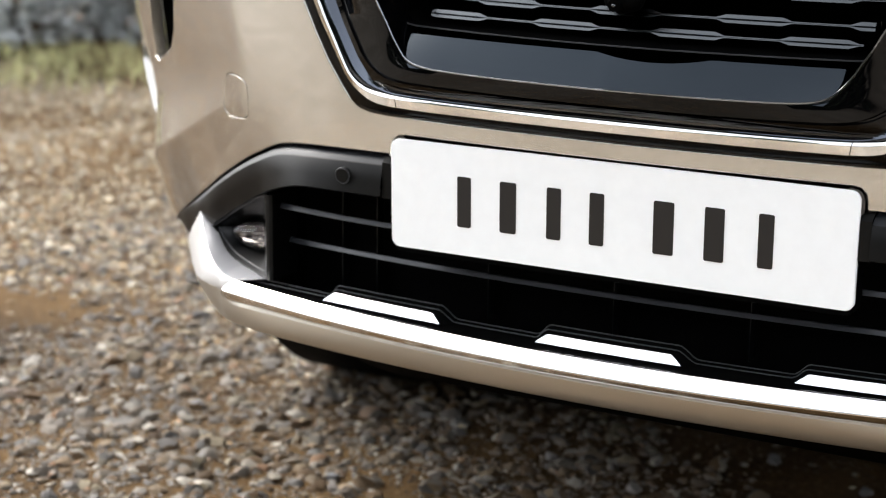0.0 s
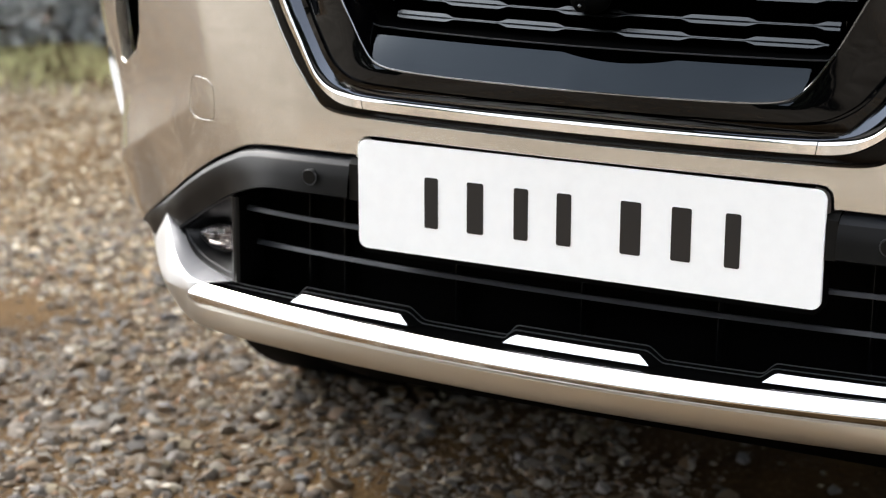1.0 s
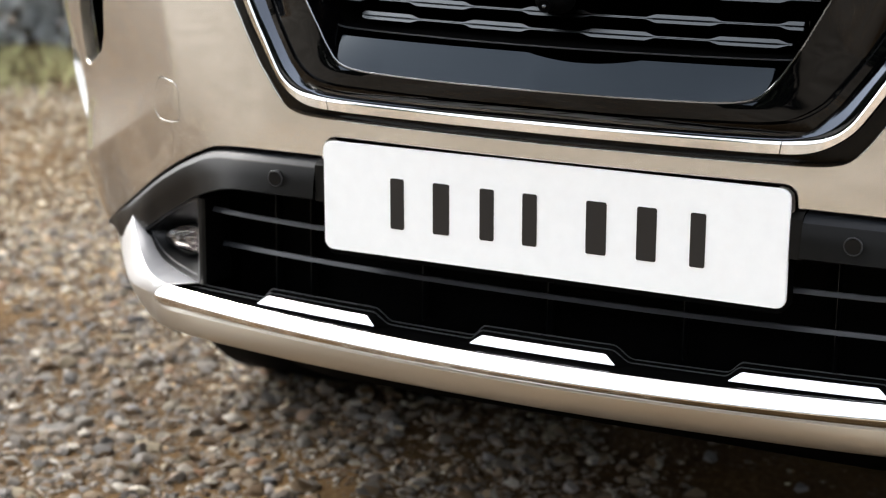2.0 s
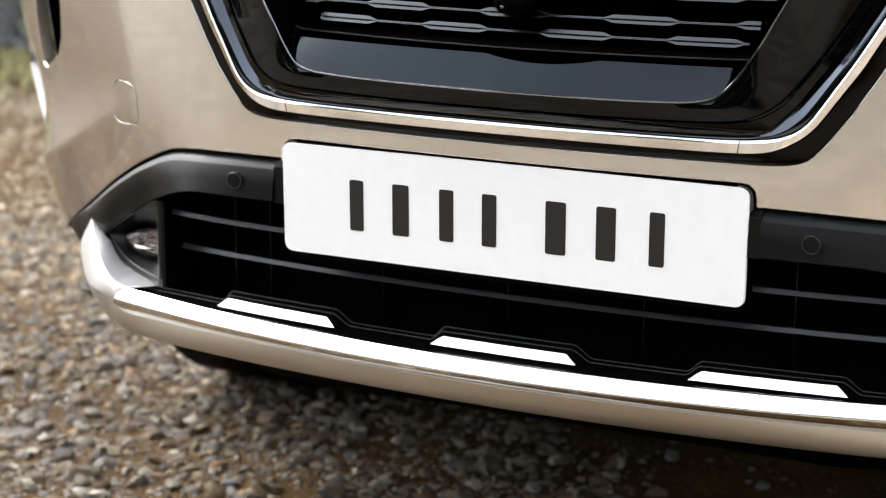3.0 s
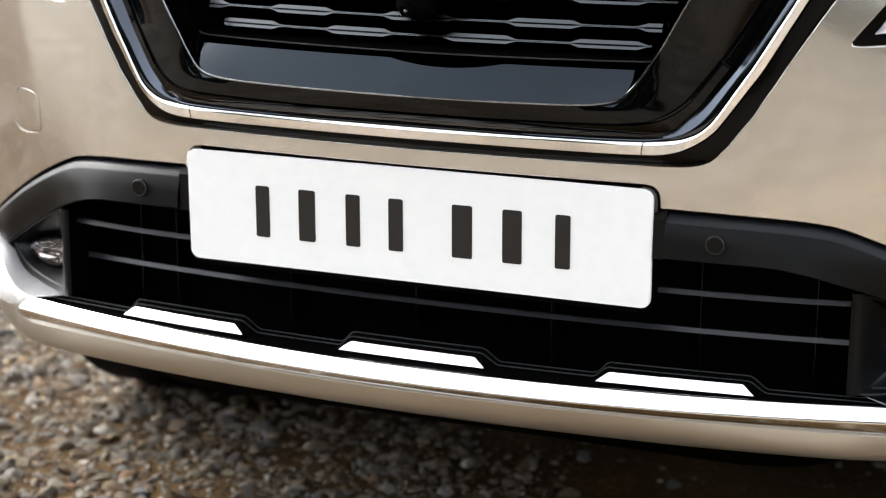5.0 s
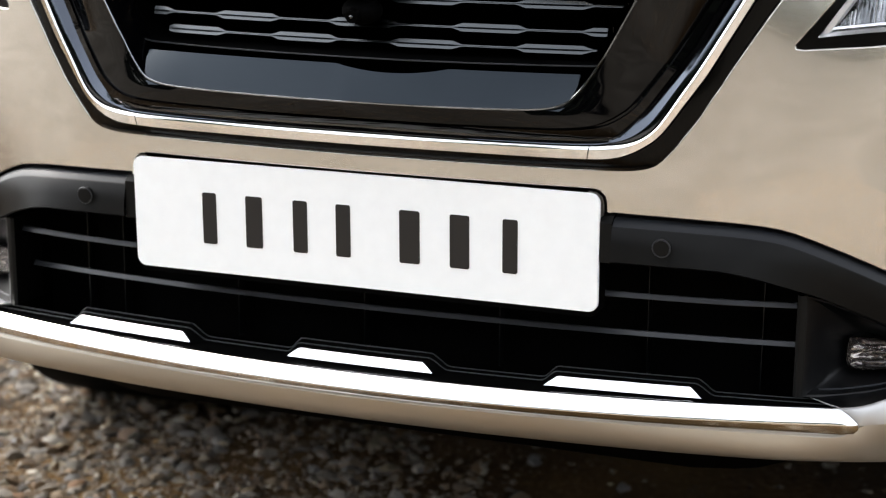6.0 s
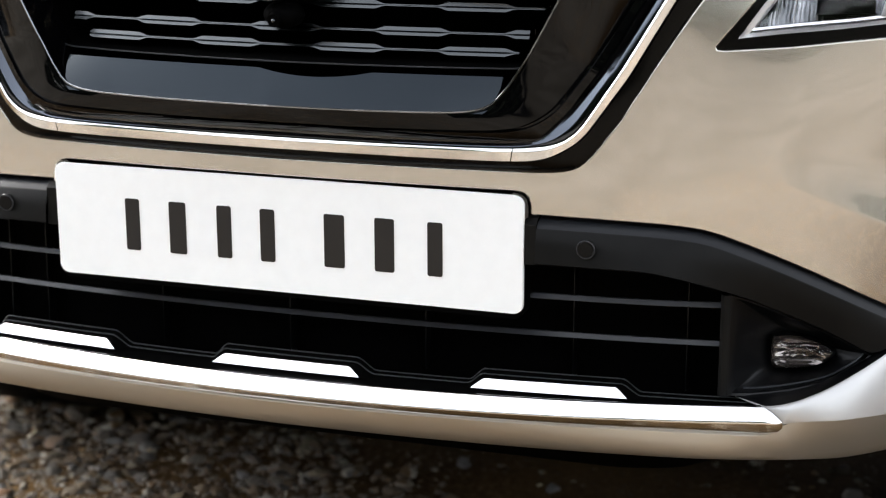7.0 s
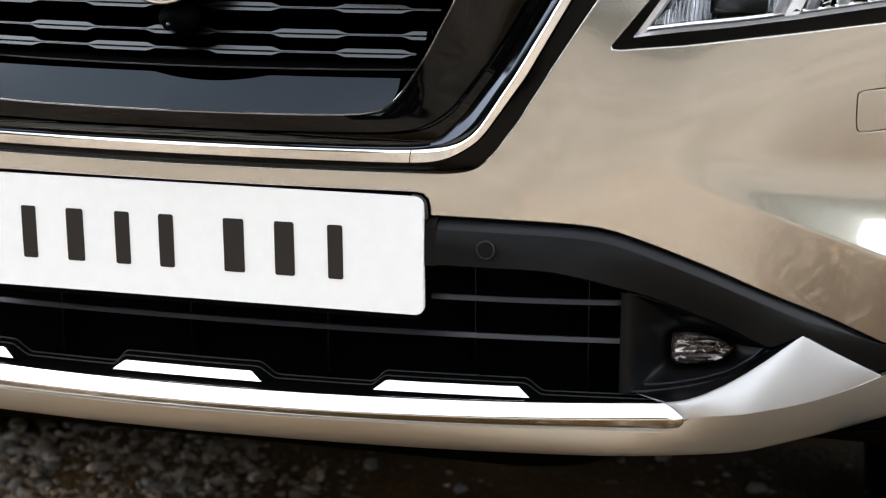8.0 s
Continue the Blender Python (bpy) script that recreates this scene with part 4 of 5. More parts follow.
# match the two edges by width rather than by length
order = np.linspace(.2722, .735, M)
tt = np.stack([order] + [np.interp(order, tt[:, 0], tt[:, c]) for c in (1, 2)], 1)
tl = np.stack([order] + [np.interp(order, tl[:, 0], tl[:, c]) for c in (1, 2)], 1)
for side in (-1, 1):
    gap = shift(tt, .016, -.0035)
    top = shift(tt, .0005, -.0066)
    fade = np.clip((.725 - order) / .10, .05, 1)
    bev = blend(tt, tl, .0) + np.stack([0 * order, -.0078 * fade, -.0130 * fade], 1)
    face = blend(bev, tl, .04) + np.array((0, -.0012, 0))
    mid = blend(bev, tl, .5) + np.array((0, -.002, 0))
    lowe = shift(tl, -.0005, .0012)
    rows = [bev, face, mid, lowe, shift(tl, .0025, -.0004), shift(tl, .03, .002)]
    arch_trim = loft("arch_trim", [mirrored(r, side) for r in rows], PLASTIC, car, label="dark grey grained plastic arch trim")
    loft("trim_bevel", [mirrored(r, side) for r in (gap, top, shift(blend(top, bev, .5), -.0008, .0004), bev)], BEVEL, arch_trim, label="lighter bevelled edge")
    loft("trim_gap", [mirrored(shift(tt, .013, .002), side), mirrored(shift(tt, .013, -.010), side)], MATTE, arch_trim)
    # inner end of the trim beside the plate
    e = [np.array([(.2605, y, z) for y, z in ((.016, .555), (.008, .5535), (.001, .548), (.001, .53), (.001, .508), (.02, .506))]),
         np.array([(.2722, y, z) for y, z in ((.016, .555), (.008, .5535), (.001, .548), (.001, .53), (.001, .508), (.02, .506))])]
    loft("trim_end", [mirrored(r, side) for r in e], PLASTIC, arch_trim)
    # parking sensor
    c = Vector((.3236 if side > 0 else -.3205, .0015, .5293))
    m = Matrix.Translation(c) @ Matrix.Rotation(radians(90 + 4), 4, "X")
    bm = bmesh.new()
    bmesh.ops.create_cone(bm, segments=36, radius1=.0080, radius2=.0076, depth=.012, cap_ends=True)
    bmesh.ops.transform(bm, matrix=m, verts=bm.verts)
    sensor = part("sensor", bm, PLASTIC, arch_trim, "round parking sensor")
    ringp = np.array([tuple(m @ Vector((.0088 * math.cos(a), .0088 * math.sin(a), .0052))) for a in np.linspace(0, 2 * math.pi, 41)])
    tube("sensor_ring", ringp, .0007, SLAT, sensor, sides=6)

    # fog lamp pocket
    rim_top = [(.459, .049, .481), (.47, .055, .4785), (.493, .071, .4665), (.514, .084, .4555), (.535, .097, .4445), (.557, .111, .4315), (.574, .118, .4215), (.592, .126, .4105)]
    rim_low = [(.592, .126, .4105), (.583, .120, .402), (.575, .114, .397), (.556, .105, .386), (.53, .091, .380), (.502, .077, .3765), (.479, .064, .3755), (.459, .049, .378)]
    rim_in = [(.459, .049, .378), (.4585, .049, .40), (.458, .049, .43), (.458, .049, .46), (.459, .049, .481)]
    rim_all = np.vstack([resampled(smoothed(rim_top, 1), 24)[:-1], resampled(smoothed(rim_low, 1), 24)[:-1], resampled(rim_in, 16)[:-1]])
    cen = np.array((.522, .128, .4155))
    lens_poly = resampled(smoothed([(.494, .101, .4275), (.512, .106, .4290), (.535, .111, .4245), (.557, .117, .4120), (.546, .118, .4000), (.531, .114, .3945), (.510, .106, .3935), (.495, .100, .3970), (.492, .100, .412), (.494, .101, .4275)], 2), 61)[:-1]
    ang_r = np.arctan2(rim_all[:, 2] - .4155, rim_all[:, 0] - .522)
    ang_l = np.arctan2(lens_poly[:, 2] - .4155, lens_poly[:, 0] - .522)
    k = np.argsort(ang_l)
    le = np.stack([np.interp(ang_r, ang_l[k], lens_poly[k, c], period=2 * math.pi) for c in range(3)], 1)
    rows = [shift(rim_all, .01), rim_all, blend(rim_all, cen, .05) + np.array((0, -.0008, 0)), blend(rim_all, cen, .11) + np.array((0, .004, 0)), blend(rim_all, shift(le, .014), .55), blend(rim_all, shift(le, .016), .93), shift(le, .008), shift(le, .03)]
    pocket = loft("fog_pocket", [mirrored(r, side) for r in rows], POCKET, car, closed_u=True, label="dark plastic lamp pocket")
    bevel = (blend(rim_all, cen, .13) + np.array((0, .0035, 0)))[23:46]
    tube("pocket_bevel", mirrored(bevel, side), .0011, SLAT, pocket, sides=6, label="lighter bevel along the pocket's floor")
    lc = lens_poly.mean(0)
    rows = [shift(lens_poly, .014), lens_poly, blend(lens_poly, lc, .12) + np.array((0, -.003, 0)), blend(lens_poly, lc, .4) + np.array((0, -.006, 0)), blend(lens_poly, lc, .75) + np.array((0, -.008, 0)), blend(lens_poly, lc, .98) + np.array((0, -.0085, 0))]
    fog = loft("fog_lamp", [mirrored(r, side) for r in rows], GLASS, pocket, closed_u=True, label="clear ribbed fog lamp lens")
    fog.visible_shadow = False
    rows = []
    for f in (0.02, .15, .3, .45, .6, .75, .9, .99):
        row = blend(lens_poly, lc, f) + np.array((0, .005 + .010 * math.sin(f * 1.5), 0))
        row[:, 1] += .0022 * np.sin(row[:, 2] * 2 * math.pi / .0085) * min(1, 2 * f) + .0008 * np.sin(row[:, 0] * 900)
        rows.append(row)
    loft("reflector", [mirrored(r, side) for r in rows], FOGGREY, fog, closed_u=True, label="smoky brown ribbed reflector")
    for zb, xa, xb, hb in ((.4215, .505, .540, .0005), (.4175, .508, .538, .0004), (.4045, .504, .536, .0008), (.4008, .508, .530, .0005)):
        bx = np.linspace(xa, xb, 9)
        by = .1015 + (bx - .497) * .26
        rows = [np.stack([bx, by + dy, np.full_like(bx, zb + dz)], 1) for dy, dz in ((.003, -hb), (0, -hb), (.0016, hb), (.004, hb))]
        loft("reflector_bar", [mirrored(r, side) for r in rows], FOGGREY, fog, closed_v=True, smooth=False, label="thin grey bar behind the lens")
    # upright divider between slats and pocket
    rows = [np.array([(x, y, z) for z in np.linspace(.377, .4815, 8)]) for x, y in ((.4475, .10), (.4482, .056), (.4495, .0495), (.4525, .0472), (.4565, .0475), (.459, .0495), (.460, .06))]
    loft("divider_wall", [mirrored(r, side) for r in rows[:3]], MATTE, pocket)
    loft("divider", [mirrored(r, side) for r in rows[2:]], PLASTIC, pocket)

# ---- lower grille slats and ribs ----
for c0, c2, c4, z in ((.0344, .016, .64, .4664), (.0501, .1335, .1526, .4206)):
    sx = np.linspace(-.4485, .4485, 61)
    y = c0 + c2 * sx ** 2 + c4 * sx ** 4
    prof = ((.0020, -.0028), (.0002, -.0026), (.0000, -.0020), (.0026, .0024), (.0040, .0028), (.0075, .0020), (.010, -.0020))
    loft("lower_slat", [np.stack([sx, y + dy, np.full_like(sx, z) + dz], 1) for dy, dz in prof], SLAT, car, closed_v=True, caps=True, label="thin dark horizontal slat")
for x in (-.385, -.335, -.183, -.027, .129, .289, .407):
    loft("rib", [np.array([(x + dx, .085 + .12 * x * x + dy, z) for z in (.36, .42, .47, .51)]) for dx, dy in ((-.0005, .03), (-.0005, 0), (.0005, 0), (.0005, .03))], POCKET, car, closed_v=True)
# Near-black sheets stand for the unlit depth behind the slats.
loft("grille_backing", [np.array([(x, .10 + .12 * x * x, z) for x in np.linspace(-.45, .45, 25)]) for z in (.35, .42, .48, .55)], MATTE, car, label="near-black sheet for the unlit depth behind slats")
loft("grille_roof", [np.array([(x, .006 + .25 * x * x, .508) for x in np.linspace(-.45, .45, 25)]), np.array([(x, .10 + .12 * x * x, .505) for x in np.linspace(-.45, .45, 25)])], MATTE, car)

# ---- black shelf with its raised double line, and the bright tabs ----
TABS = ((-.3633, -.2032), (-.0836, .0836), (.2032, .3633))


def bump(x):
    v = 0.0
    for a, b in TABS:
        k = min(x - (a - .010), (b + .010) - x) / .020
        v = max(v, min(1, max(0, k)))
    v = v * v * (3 - 2 * v)
    return v


shx = np.linspace(-.522, .522, 301)
bmp = np.array([bump(x) for x in shx])


def shelf(c0, c2, z, rise):
    return np.stack([shx, c0 + c2 * shx ** 2 - .006 * bmp * (1 if rise else 0), np.full_like(shx, z) + rise * bmp], 1)


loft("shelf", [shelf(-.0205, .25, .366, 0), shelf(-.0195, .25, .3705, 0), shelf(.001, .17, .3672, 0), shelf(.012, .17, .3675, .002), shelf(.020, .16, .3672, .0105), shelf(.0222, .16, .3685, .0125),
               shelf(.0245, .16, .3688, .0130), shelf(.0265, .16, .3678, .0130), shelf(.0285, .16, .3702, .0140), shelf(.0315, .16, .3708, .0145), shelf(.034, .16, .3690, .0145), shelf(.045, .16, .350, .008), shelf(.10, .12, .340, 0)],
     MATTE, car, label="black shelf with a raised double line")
for c0, z, rise in ((.0238, .3694, .0133), (.0308, .3714, .0146)):
    tube("shelf_line", shelf(c0, .16, z, rise), .0006, SLAT, car, sides=5, label="thin raised line on the shelf")
for a, b in TABS:
    n = 25
    xs_b = np.linspace(a, b, n)
    xs_t = np.linspace(a + .0135, b - .0135, n)

    def tab_row(f, lift, xb, xt):
        x = xb * (1 - f) + xt * f
        y = (.0036 + .15 * x * x) * (1 - f) + (.0098 + .155 * x * x) * f
        z = (.3708 + .012 * x * x) * (1 - f) + (.3800 + .016 * x * x) * f
        return np.stack([x, y - lift * .55, z + lift * .8], 1)
    loft("tab", [shift(tab_row(0, 0, xs_b, xs_t), .005, -.001), tab_row(0, 0, xs_b, xs_t), tab_row(.5, .0008, xs_b, xs_t), tab_row(.86, .0008, xs_b, xs_t), tab_row(.97, .0004, xs_b, xs_t - (xs_t - xs_t.mean()) * .02), tab_row(1.0, -.002, xs_b, xs_t)], BRIGHT, car, label="bright chrome tab")

# ---- chrome strip along the lip, its ends cut to a blunt point ----
cx = np.linspace(-1, 1, 201)
END_Z = [.3440, .3462, .3490, .3525, .3565, .3600, .3640, .3680, .3735, .3780]
END_X = [.4980, .5050, .5110, .5155, .5180, .5165, .5130, .5085, .5000, .4900]


def strip(c0, c2, z, rise=.010):
    half = np.interp(z + rise * .25, END_Z, END_X)
    x = cx * half
    k = np.clip((np.abs(x) - half + .010) / .010, 0, 1) ** 2.2
    y = c0 + c2 * x ** 2
    seam = .0372
    return np.stack([x, y + k * np.clip(seam - y, 0, None) * .85, z + rise * x ** 2], 1)


loft("chrome_strip", [strip(-.012, .25, .362), strip(-.016, .25, .364), strip(-.0245, .25, .3722), strip(-.0280, .25, .3738), strip(-.0300, .252, .3737), strip(-.0314, .252, .3728), strip(-.0322, .252, .3718), strip(-.0355, .255, .3668), strip(-.0387, .258, .3613), strip(-.0396, .258, .3598), strip(-.0400, .26, .3589), strip(-.0399, .26, .3580), strip(-.0392, .26, .3572, .008), strip(-.0368, .261, .3545, .001), strip(-.0342, .262, .3512, -.006), strip(-.0314, .262, .3494, -.009), strip(-.024, .262, .3470, -.009)],
     TRIMCHROME, car, label="polished chrome strip along the lower lip")

# ---- silver lower lip that turns up at both corners ----
LIP_TOP = [(0, -.0305, .3486), (.1, -.0280, .3486), (.2, -.0200, .3486), (.3, -.0068, .3485), (.4, .0115, .3482), (.47, .0275, .3474), (.498, .0335, .3462), (.509, .0358, .3490), (.515, .0385, .3540), (.5185, .0425, .3585), (.545, .053, .3592), (.577, .074, .3578), (.63, .136, .3540), (.668, .184, .3560), (.70, .222, .3608), (.735, .264, .372), (.78, .330, .374)]
LIP_BOT = [(0, -.0125, .3160), (.1, -.0105, .3160), (.2, -.0045, .3160), (.3, .0045, .3160), (.4, .0175, .3165), (.45, .0265, .3168), (.50, .044, .3160), (.535, .070, .3115), (.57, .107, .3045), (.597, .139, .3025), (.655, .206, .3012), (.709, .265, .3040), (.76, .325, .3055), (.80, .39, .307)]
P = 110
lt, lb = both(resampled(smoothed(LIP_TOP, 2), P)), both(resampled(smoothed(LIP_BOT, 2), P))
lip_out = np.interp(np.abs(lt[:, 0]), [.480, .512], [1.0, .06])[:, None]


def proud(p, dy, dz):
    return p + lip_out * np.array((0, dy, dz))


loft("lower_lip", [shift(lt, .010, .0008), proud(lt, .000, .0006), proud(lt, -.0026, .0000), proud(lt, -.0036, -.0010), shift(blend(lt, lb, .25), -.0052), shift(blend(lt, lb, .55), -.0052), shift(blend(lt, lb, .82), -.0030), shift(blend(lt, lb, .96), .0004), shift(lb, .005, -.0008), shift(lb, .05, -.003), shift(lb, .11, .0)], LIP, car, label="champagne lower lip")
# corner trim: an inner face along the lamp pocket, a rounded ridge, and the outer face down to the lip
POCKET_LINE = [(.4660, .0587, .3757), (.483, .0625, .3768), (.498, .0668, .3778), (.518, .0765, .3795), (.533, .0820, .3830), (.548, .089, .3885), (.562, .098, .3955), (.575, .109, .403), (.590, .123, .4105), (.607, .135, .4170), (.6205, .1445, .4222)]
RIDGE = [(.4660, .0587, .3755), (.4985, .0372, .3737), (.512, .0405, .3745), (.527, .0475, .3780), (.542, .0585, .3830), (.556, .0705, .3880), (.569, .083, .3940), (.582, .096, .4003), (.594, .109, .4070), (.605, .1225, .4140), (.617, .138, .4207), (.6225, .1445, .4230), (.638, .1600, .4110), (.652, .1735, .4003), (.666, .187, .3895), (.695, .218, .3672), (.706, .233, .3575)]
SEAM = [(.4985, .0372, .3735), (.506, .0380, .3680), (.511, .0380, .3640), (.5165, .0390, .3577)]
CREASE = [(.5165, .0390, .3577), (.530, .047, .3592), (.545, .053, .3594), (.56, .062, .3588), (.577, .074, .3580), (.595, .094, .3568), (.612, .114, .3556), (.63, .136, .3543), (.65, .161, .3549), (.668, .184, .3560), (.685, .206, .3562), (.706, .234, .3565)]


def at(curve, x):
    q = np.array(curve)
    return np.stack([x] + [np.interp(x, q[:, 0], q[:, k]) for k in (1, 2)], 1)


ox = np.concatenate([np.linspace(.466, .4985, 14)[:-1], np.linspace(.4985, .527, 16)[:-1], np.linspace(.527, .6225, 50)[:-1], np.linspace(.6225, .7055, 40)])
ridge = at(RIDGE, ox)
px_in = np.interp(ox, [.466, .4985, .527, .6225, .71], [.466, .4985, .527, .6205, .71])
inner = at(POCKET_LINE, np.minimum(px_in, .6205))
inner[ox > .6225] = (ridge + np.array((0, .0035, .0002)))[ox > .6225]
seam_x = np.interp(ox, [.4985, .527], [.4985, .5165])
outer_x = np.interp(ox, [.527, .7055], [.5165, .7055])
low_edge = np.where((ox < .527)[:, None], at(SEAM, seam_x), at(CREASE, outer_x))
for lo_x, hi_x, curve in ((.4985, .614, ridge), (.632, .70, ridge), (.53, .70, low_edge)):
    seg = np.where((ox > lo_x) & (ox < hi_x))[0]
    for _ in range(30):
        curve[seg, 1:] = .25 * curve[seg - 1, 1:] + .5 * curve[seg, 1:] + .25 * curve[seg + 1, 1:]
low_edge[ox < .4985] = (ridge + np.array((0, .001, -.0012)))[ox < .4985]
bow = np.clip(np.linalg.norm(low_edge - ridge, axis=1) / .03, 0, 1)[:, None] * np.array((.0, -.0022, .0004))
r1, r3 = blend(inner, ridge, .88), blend(ridge, low_edge, .10) + bow * .5
r2 = .5 * ridge + .25 * r1 + .25 * r3
trim_rows = [shift(inner, .010, -.001), inner, blend(inner, ridge, .45), r1, .5 * (r1 + r2) + .12 * (ridge - r2), r2 + .2 * (ridge - r2), .5 * (r2 + r3) + .12 * (ridge - r2), r3, blend(ridge, low_edge, .35) + bow, blend(ridge, low_edge, .65) + bow, blend(ridge, low_edge, .92) + bow * .4, low_edge, shift(low_edge, .006, -.0006)]
for side in (-1, 1):
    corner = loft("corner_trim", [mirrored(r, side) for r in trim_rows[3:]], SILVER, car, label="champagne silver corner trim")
    # The right face is silver too; its shaded look is put in by colour.
    loft("inner_face", [mirrored(r, side) for r in trim_rows[:4]], INLAY if side < 0 else POCKET, corner, label="silver grey inner face of the trim" if side < 0 else "inner face of the trim, coloured dark for its shaded look")

# ---- headlamps ----
for side in (-1, 1):
    lamp = new("headlamp")
    lamp.parent = car
    edge = [(side * x, z) for x, z in LAMP_EDGE]
    inner = [(side * x, z) for x, z in shrunk(LAMP_EDGE, .010)]
    panel("lamp_bezel", edge, [[(side * x, z) for x, z in [(.4545, .7335), (.50, .7385), (.55, .7425), (.60, .748), (.65, .754), (.70, .760), (.76, .767), (.82, .778), (.83, .79), (.82, .802), (.70, .806), (.55, .803), (.505, .797), (.478, .770)]]],
                  GASKET, lamp, step=0.010, rim=0.0006, depth=0.012, off=-.0035, label="gloss black lamp surround")
    hole = [(.4545, .7335), (.50, .7385), (.55, .7425), (.60, .748), (.65, .754), (.70, .760), (.76, .767), (.82, .778)]
    hr = resampled(hole, 60)
    rows = [np.array([skin(x, z + dz, off) for x, z in hr]) for dz, off in ((-.0005, -.010), (.0000, -.0040), (.0010, -.0041), (.0034, -.0056), (.0040, -.0064), (.0043, -.020))]
    loft("light_blade", [mirrored(r, side) for r in rows], LAMPSIL, lamp, label="silver frame along the lamp's lower edge")
    h2 = resampled(hole[:7], 60)
    rows = [np.array([skin(x + .006, z + .0062 + dz, off) for x, z in h2]) for dz, off in ((.0000, -.013), (.0004, -.0090), (.0028, -.0100), (.0032, -.022))]
    loft("light_blade", [mirrored(r, side) for r in rows], CHROME, lamp, label="second thin bright blade")
    rows = [np.array([skin(x + dx, z, off) for x, z in resampled([(.4545, .7335), (.478, .770), (.505, .797)], 12)]) for dx, off in ((-.0005, -.010), (.0000, -.0040), (.0010, -.0042), (.0062, -.0060), (.008, -.020))]
    loft("light_blade", [mirrored(r, side) for r in rows], LAMPSIL, lamp, label="silver frame along the lamp's inner edge")
    # leaning reflector with upright ribs, a dark projector and cut bright facets
    rows = []
    for z in np.linspace(.732, .812, 10):
        row = []
        for j, x in enumerate(np.linspace(.455, .83, 521)):
            d = .014 + .0036 * math.sin(x * 1500) + (z - .732) * .30 + .004 * (int((z - .732) / .018) % 2)
            row.append(skin(x, z, -d))
        rows.append(np.array(row))
    loft("reflector", [mirrored(r, side) for r in rows], LAMPRIB, lamp, label="ribbed metallic reflector")
    for x0, wd in ((.590, .013), (.684, .012)):
        z0 = np.interp(x0, [p[0] for p in hole], [p[1] for p in hole]) + .004
        rows = [np.array([skin(x0 + s * wd + lx0, z0 + dz, -d) for s in (0, .5, 1)]) for dz, d, lx0 in ((-.001, .012, 0), (0, .0075, 0), (.020, .0085, .009), (.021, .020, .009))]
        loft("post", [mirrored(r, side) for r in rows], LAMPWHITE, lamp, smooth=False, label="white post inside the lamp")
    xa = np.linspace(.522, .575, 7)
    rows = [np.array([skin(x, z, -d) for x in xa]) for z, d in ((.755, .040), (.7555, .010), (.785, .012), (.80, .016), (.80, .05))]
    loft("projector", [mirrored(r, side) for r in rows], MATTE, lamp, smooth=False, label="dark projector block")
    rngl = np.random.default_rng(9)
    for k in range(16):
        x0 = .580 + .0148 * k
        wd = rngl.uniform(.009, .014)
        z0 = np.interp(x0, [p[0] for p in hole], [p[1] for p in hole]) + .0075
        z1 = z0 + rngl.uniform(.020, .034)
        tilt = rngl.uniform(.40, .95)
        lean_x = rngl.uniform(-.006, .008)
        xm = x0 + wd * rngl.uniform(.3, .7)
        d = .009
        lowr = [skin(x0, z0, -d), skin(xm, z0 + .001, -d + .003), skin(x0 + wd, z0, -d)]
        topr = [skin(x0 + lean_x, z1, -d - tilt * (z1 - z0)), skin(xm + lean_x, z1 + .003, -d - tilt * (z1 - z0) - .004), skin(x0 + wd + lean_x, z1, -d - tilt * (z1 - z0))]
        backr = [p + np.array((0, .012, 0)) for p in topr]
        basr = [p + np.array((0, .012, -.001)) for p in lowr]
        loft("facet", [mirrored(np.array(r), side) for r in (basr, lowr, topr, backr)], (LAMPSIL, CHROME, ALLOY, CHROME)[k % 4], lamp, smooth=False)
    rows = []
    for f in np.linspace(0, 1, 7):
        row = []
        for x in np.linspace(.456, .828, 40):
            za = np.interp(x, [p[0] for p in hole], [p[1] for p in hole])
            zb = np.interp(x, [.456, .478, .505, .55, .70, .828], [.736, .770, .797, .803, .806, .80])
            row.append(skin(x, za + (zb - za) * f, -.003))
        rows.append(np.array(row))
    cover_glass = loft("lamp_cover", [mirrored(r, side) for r in rows], GLASS, lamp, label="clear lamp cover")
    cover_glass.visible_shadow = False
    sol = cover_glass.modifiers.new("thick", "SOLIDIFY")
    sol.thickness = .0025
    loft("lamp_box", [mirrored(np.array([skin(x, z, -.06) for x in np.linspace(.40, .86, 20)]), side) for z in (.70, .76, .83)], MATTE, lamp)


# ================= verge and hedge behind the gravel =================
GRASS = material("verge_grass", (0.52, 0.50, 0.25), 0.75, vary=0.35, vary_scale=2.2, spec=0.2)
LEAF = material("hedge_leaf", (0.42, 0.44, 0.43), 0.6, vary=0.5, vary_scale=1.7, spec=0.3)
BARK = material("bark", (0.20, 0.18, 0.155), 0.85, vary=0.4, vary_scale=9, bump=0.5, bump_scale=60, spec=0.2)
far_dir = np.array((-.62, .785))
across = np.array((.785, .62))
line0 = np.array((-3.2, 2.98))


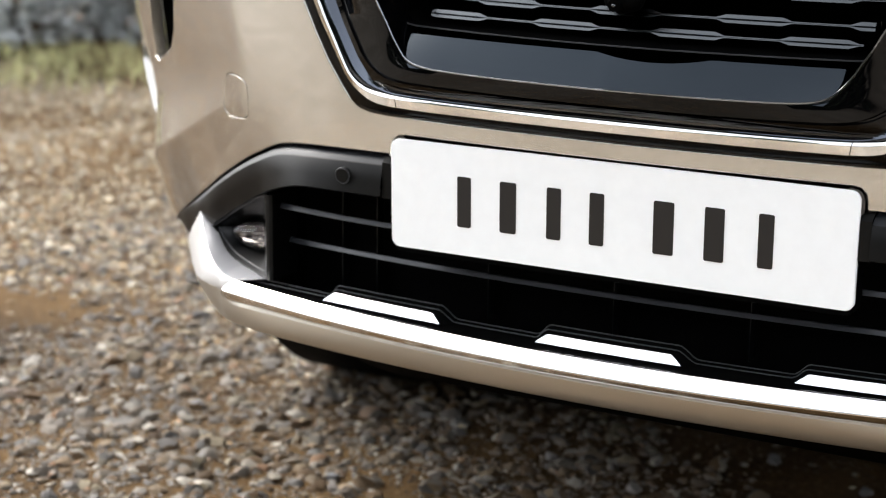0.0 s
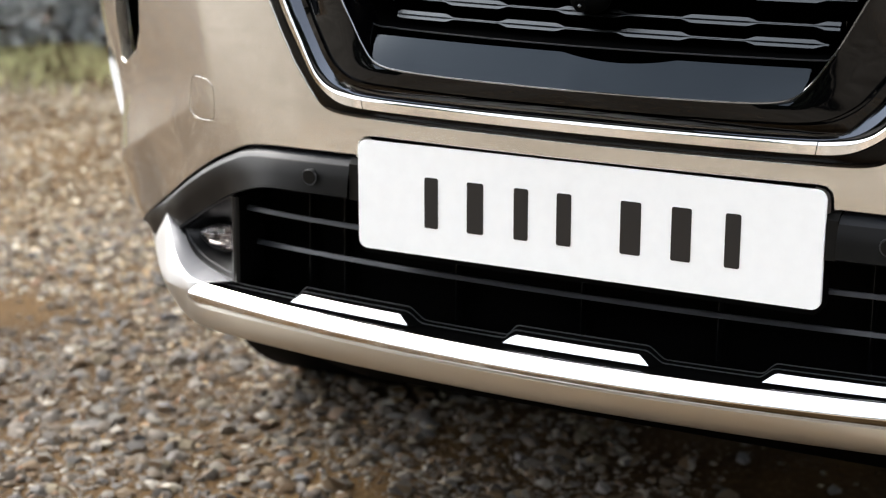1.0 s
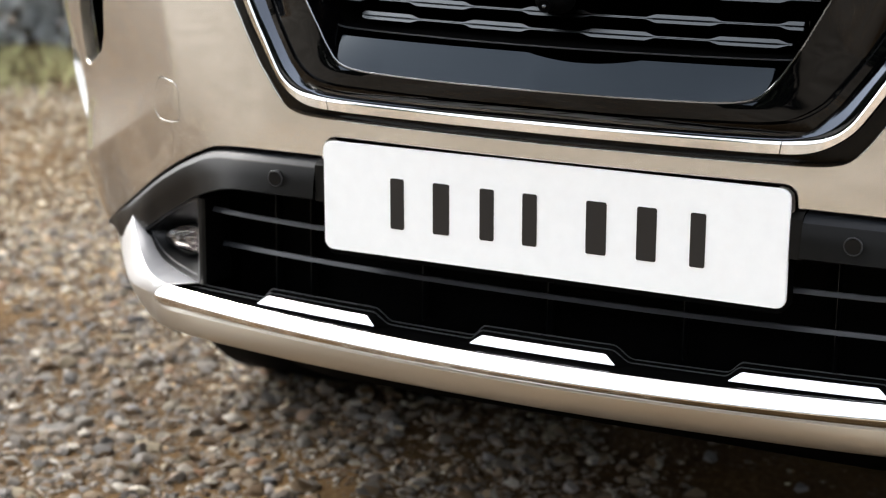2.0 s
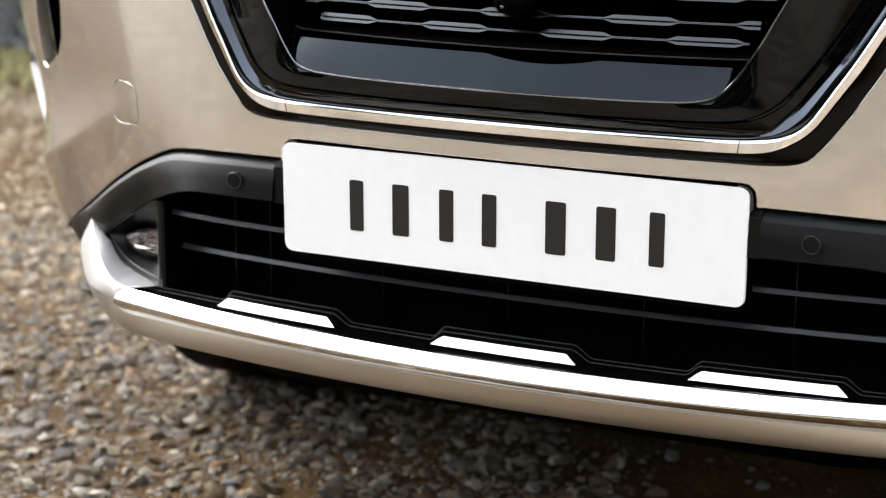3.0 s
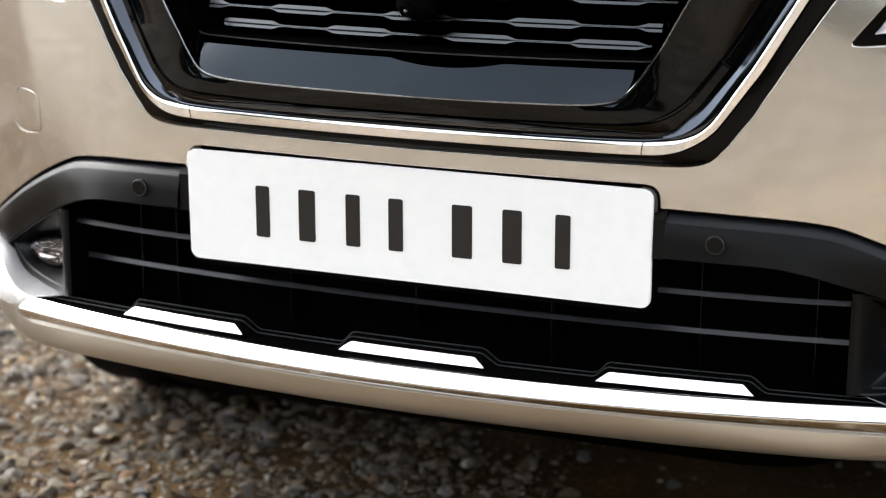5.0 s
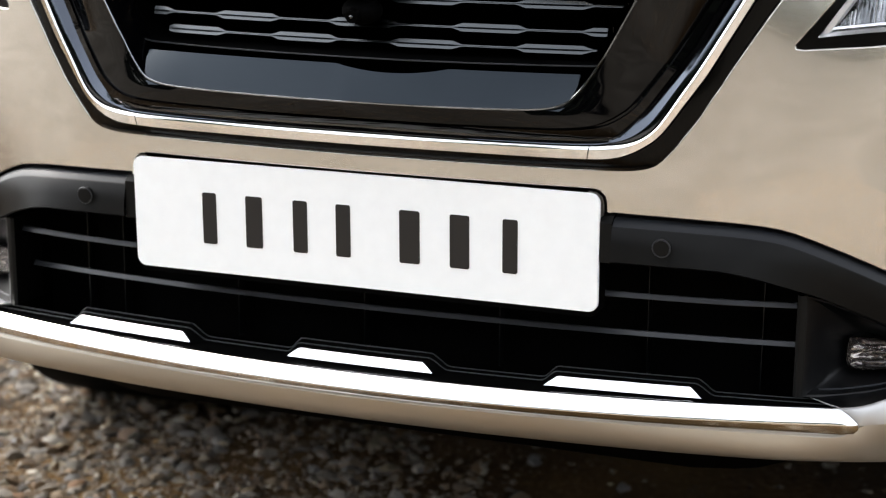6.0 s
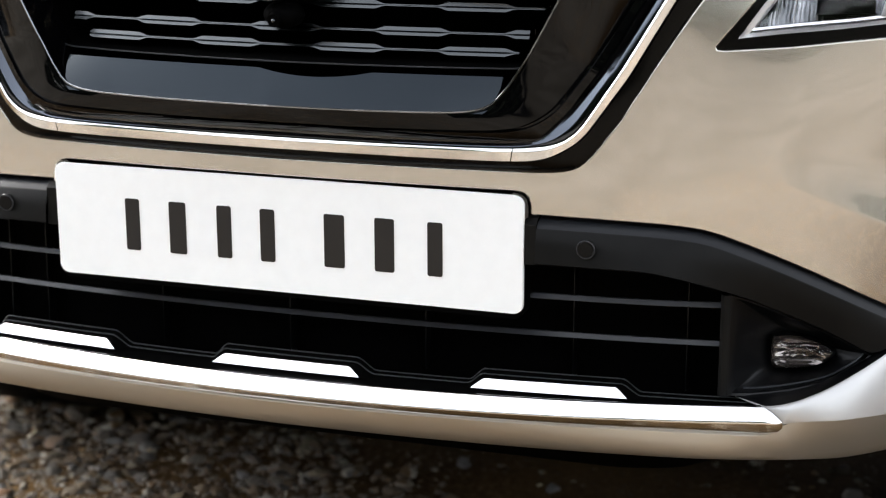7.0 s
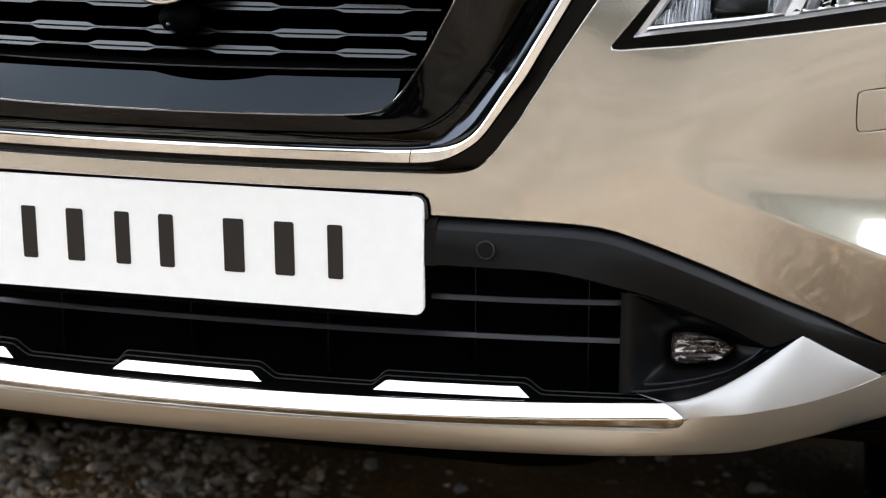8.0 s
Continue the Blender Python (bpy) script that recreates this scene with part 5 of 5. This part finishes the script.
def verge():
    rng = np.random.default_rng(5)
    verts, faces = [], []
    for _ in range(16000):
        u, d = rng.uniform(-1.9, 9), rng.uniform(-.12, 1.0)
        if d < .25 and rng.uniform() > (d + .15) / .4:
            continue
        x, y = line0 + across * u + far_dir * d
        h, w, a, t = rng.uniform(.02, .062), rng.uniform(.002, .005), rng.uniform(0, 6.28), rng.uniform(0, .05)
        dx, dy = math.cos(a), math.sin(a)
        b = len(verts)
        verts += [(x - dx * w, y - dy * w, -.005), (x + dx * w, y + dy * w, -.005), (x + dy * t, y - dx * t, h)]
        faces.append((b, b + 1, b + 2))
    me = bpy.data.meshes.new("grass")
    me.from_pydata(verts, [], faces)
    me.materials.append(GRASS)
    return tagged(new("grass", me), "short dull green grass verge beyond the gravel", "grass", kind="stuff")


verge()


def shrub(x, y, height, spread, seed):
    rng = np.random.default_rng(seed)
    ob = tagged(new("shrub"), "dark grey-green shrub standing behind the grass verge", "shrub", group="hedge")
    ob.location = (x, y, 0)
    bm = bmesh.new()
    for _ in range(6):
        a, r = rng.uniform(0, 6.28), rng.uniform(.0, spread * .5)
        m = Matrix.Translation((r * .4 * math.cos(a), r * .4 * math.sin(a), height * .35)) @ Matrix.Rotation(.35 * rng.uniform(-1, 1), 4, "X") @ Matrix.Rotation(.35 * rng.uniform(-1, 1), 4, "Y")
        bmesh.ops.create_cone(bm, segments=7, radius1=.035, radius2=.012, depth=height * .75, cap_ends=True, matrix=m)
    part("trunk", bm, BARK, ob)
    verts, faces = [], []
    for k in range(4600):
        p = rng.normal(size=3)
        p /= np.linalg.norm(p)
        p *= rng.uniform(.25, 1) ** .5 * (1 + .35 * noise.noise(Vector(p * 2.2) + Vector((seed, 0, 0))))
        c = np.array((p[0] * spread, p[1] * spread, height * .56 + p[2] * height * .5))
        if k < 1500:
            c[2] = rng.uniform(.01, .40)
            c[:2] *= .75 / max(.35, math.hypot(p[0], p[1]))
        if c[2] < .01:
            continue
        s = rng.uniform(.025, .06)
        d1, d2 = rng.normal(size=3), rng.normal(size=3)
        d1 /= np.linalg.norm(d1)
        d2 -= d1 * (d1 @ d2)
        d2 /= np.linalg.norm(d2)
        b = len(verts)
        verts += [tuple(c - d1 * s), tuple(c + d2 * s * .5), tuple(c + d1 * s), tuple(c - d2 * s * .5)]
        faces.append((b, b + 1, b + 2, b + 3))
    me = bpy.data.meshes.new("crown")
    me.from_pydata(verts, [], faces)
    me.materials.append(LEAF)
    cr_ob = new("crown", me)
    cr_ob.parent = ob
    return ob


rngh = np.random.default_rng(21)
for k in range(10):
    u = -1.35 + k * .95 + rngh.uniform(-.2, .2)
    d = 1.22 + rngh.uniform(-.1, .3)
    x, y = line0 + across * u + far_dir * d
    shrub(x, y, rngh.uniform(1.3, 2.0), rngh.uniform(.65, .95), 100 + k)


def unseen_woods():
    """A ragged dark tree line round the whole place, out of view, shaping reflections."""
    rng = np.random.default_rng(77)
    verts, faces = [], []
    for k in range(1300):
        a, r = rng.uniform(0, 2 * math.pi), rng.uniform(36, 62)
        if k % 3 == 0:
            a, r = rng.uniform(-2.35, -0.85), rng.uniform(16, 22)
        elif k % 3 == 1 and k % 2:
            # Nearer belt on the right, added unseen to darken surfaces that face it.
            a, r = rng.uniform(-0.85, 0.45), rng.uniform(15, 21)
        h = rng.uniform(4.0, 6.5) * (0.8 if math.cos(a) < -0.6 else 0.6 if math.cos(a) > 0.5 else 0.9) * (1.4 if k % 3 == 0 else 0.62 if r < 30 else 1)
        cx0, cy0 = r * math.cos(a), r * math.sin(a)
        for _ in range(64):
            p = rng.normal(size=3)
            p /= np.linalg.norm(p)
            p *= rng.uniform(.4, 1)
            c = np.array((cx0 + p[0] * h * .35, cy0 + p[1] * h * .35, h * .55 + p[2] * h * .5))
            s = rng.uniform(.3, .7)
            d1, d2 = rng.normal(size=3), rng.normal(size=3)
            d1 /= np.linalg.norm(d1)
            d2 -= d1 * (d1 @ d2)
            d2 /= np.linalg.norm(d2)
            b = len(verts)
            verts += [tuple(c - d1 * s), tuple(c + d2 * s * .7), tuple(c + d1 * s), tuple(c - d2 * s * .7)]
            faces.append((b, b + 1, b + 2, b + 3))
    me = bpy.data.meshes.new("woods")
    me.from_pydata(verts, [], faces)
    me.materials.append(material("woods_leaf", (0.05, 0.065, 0.04), 0.7, vary=0.4, vary_scale=.3, spec=0.2))
    return tagged(new("woods", me), "unseen dark woods added around the open gravel ground to darken reflections", "woods", kind="stuff")


unseen_woods()
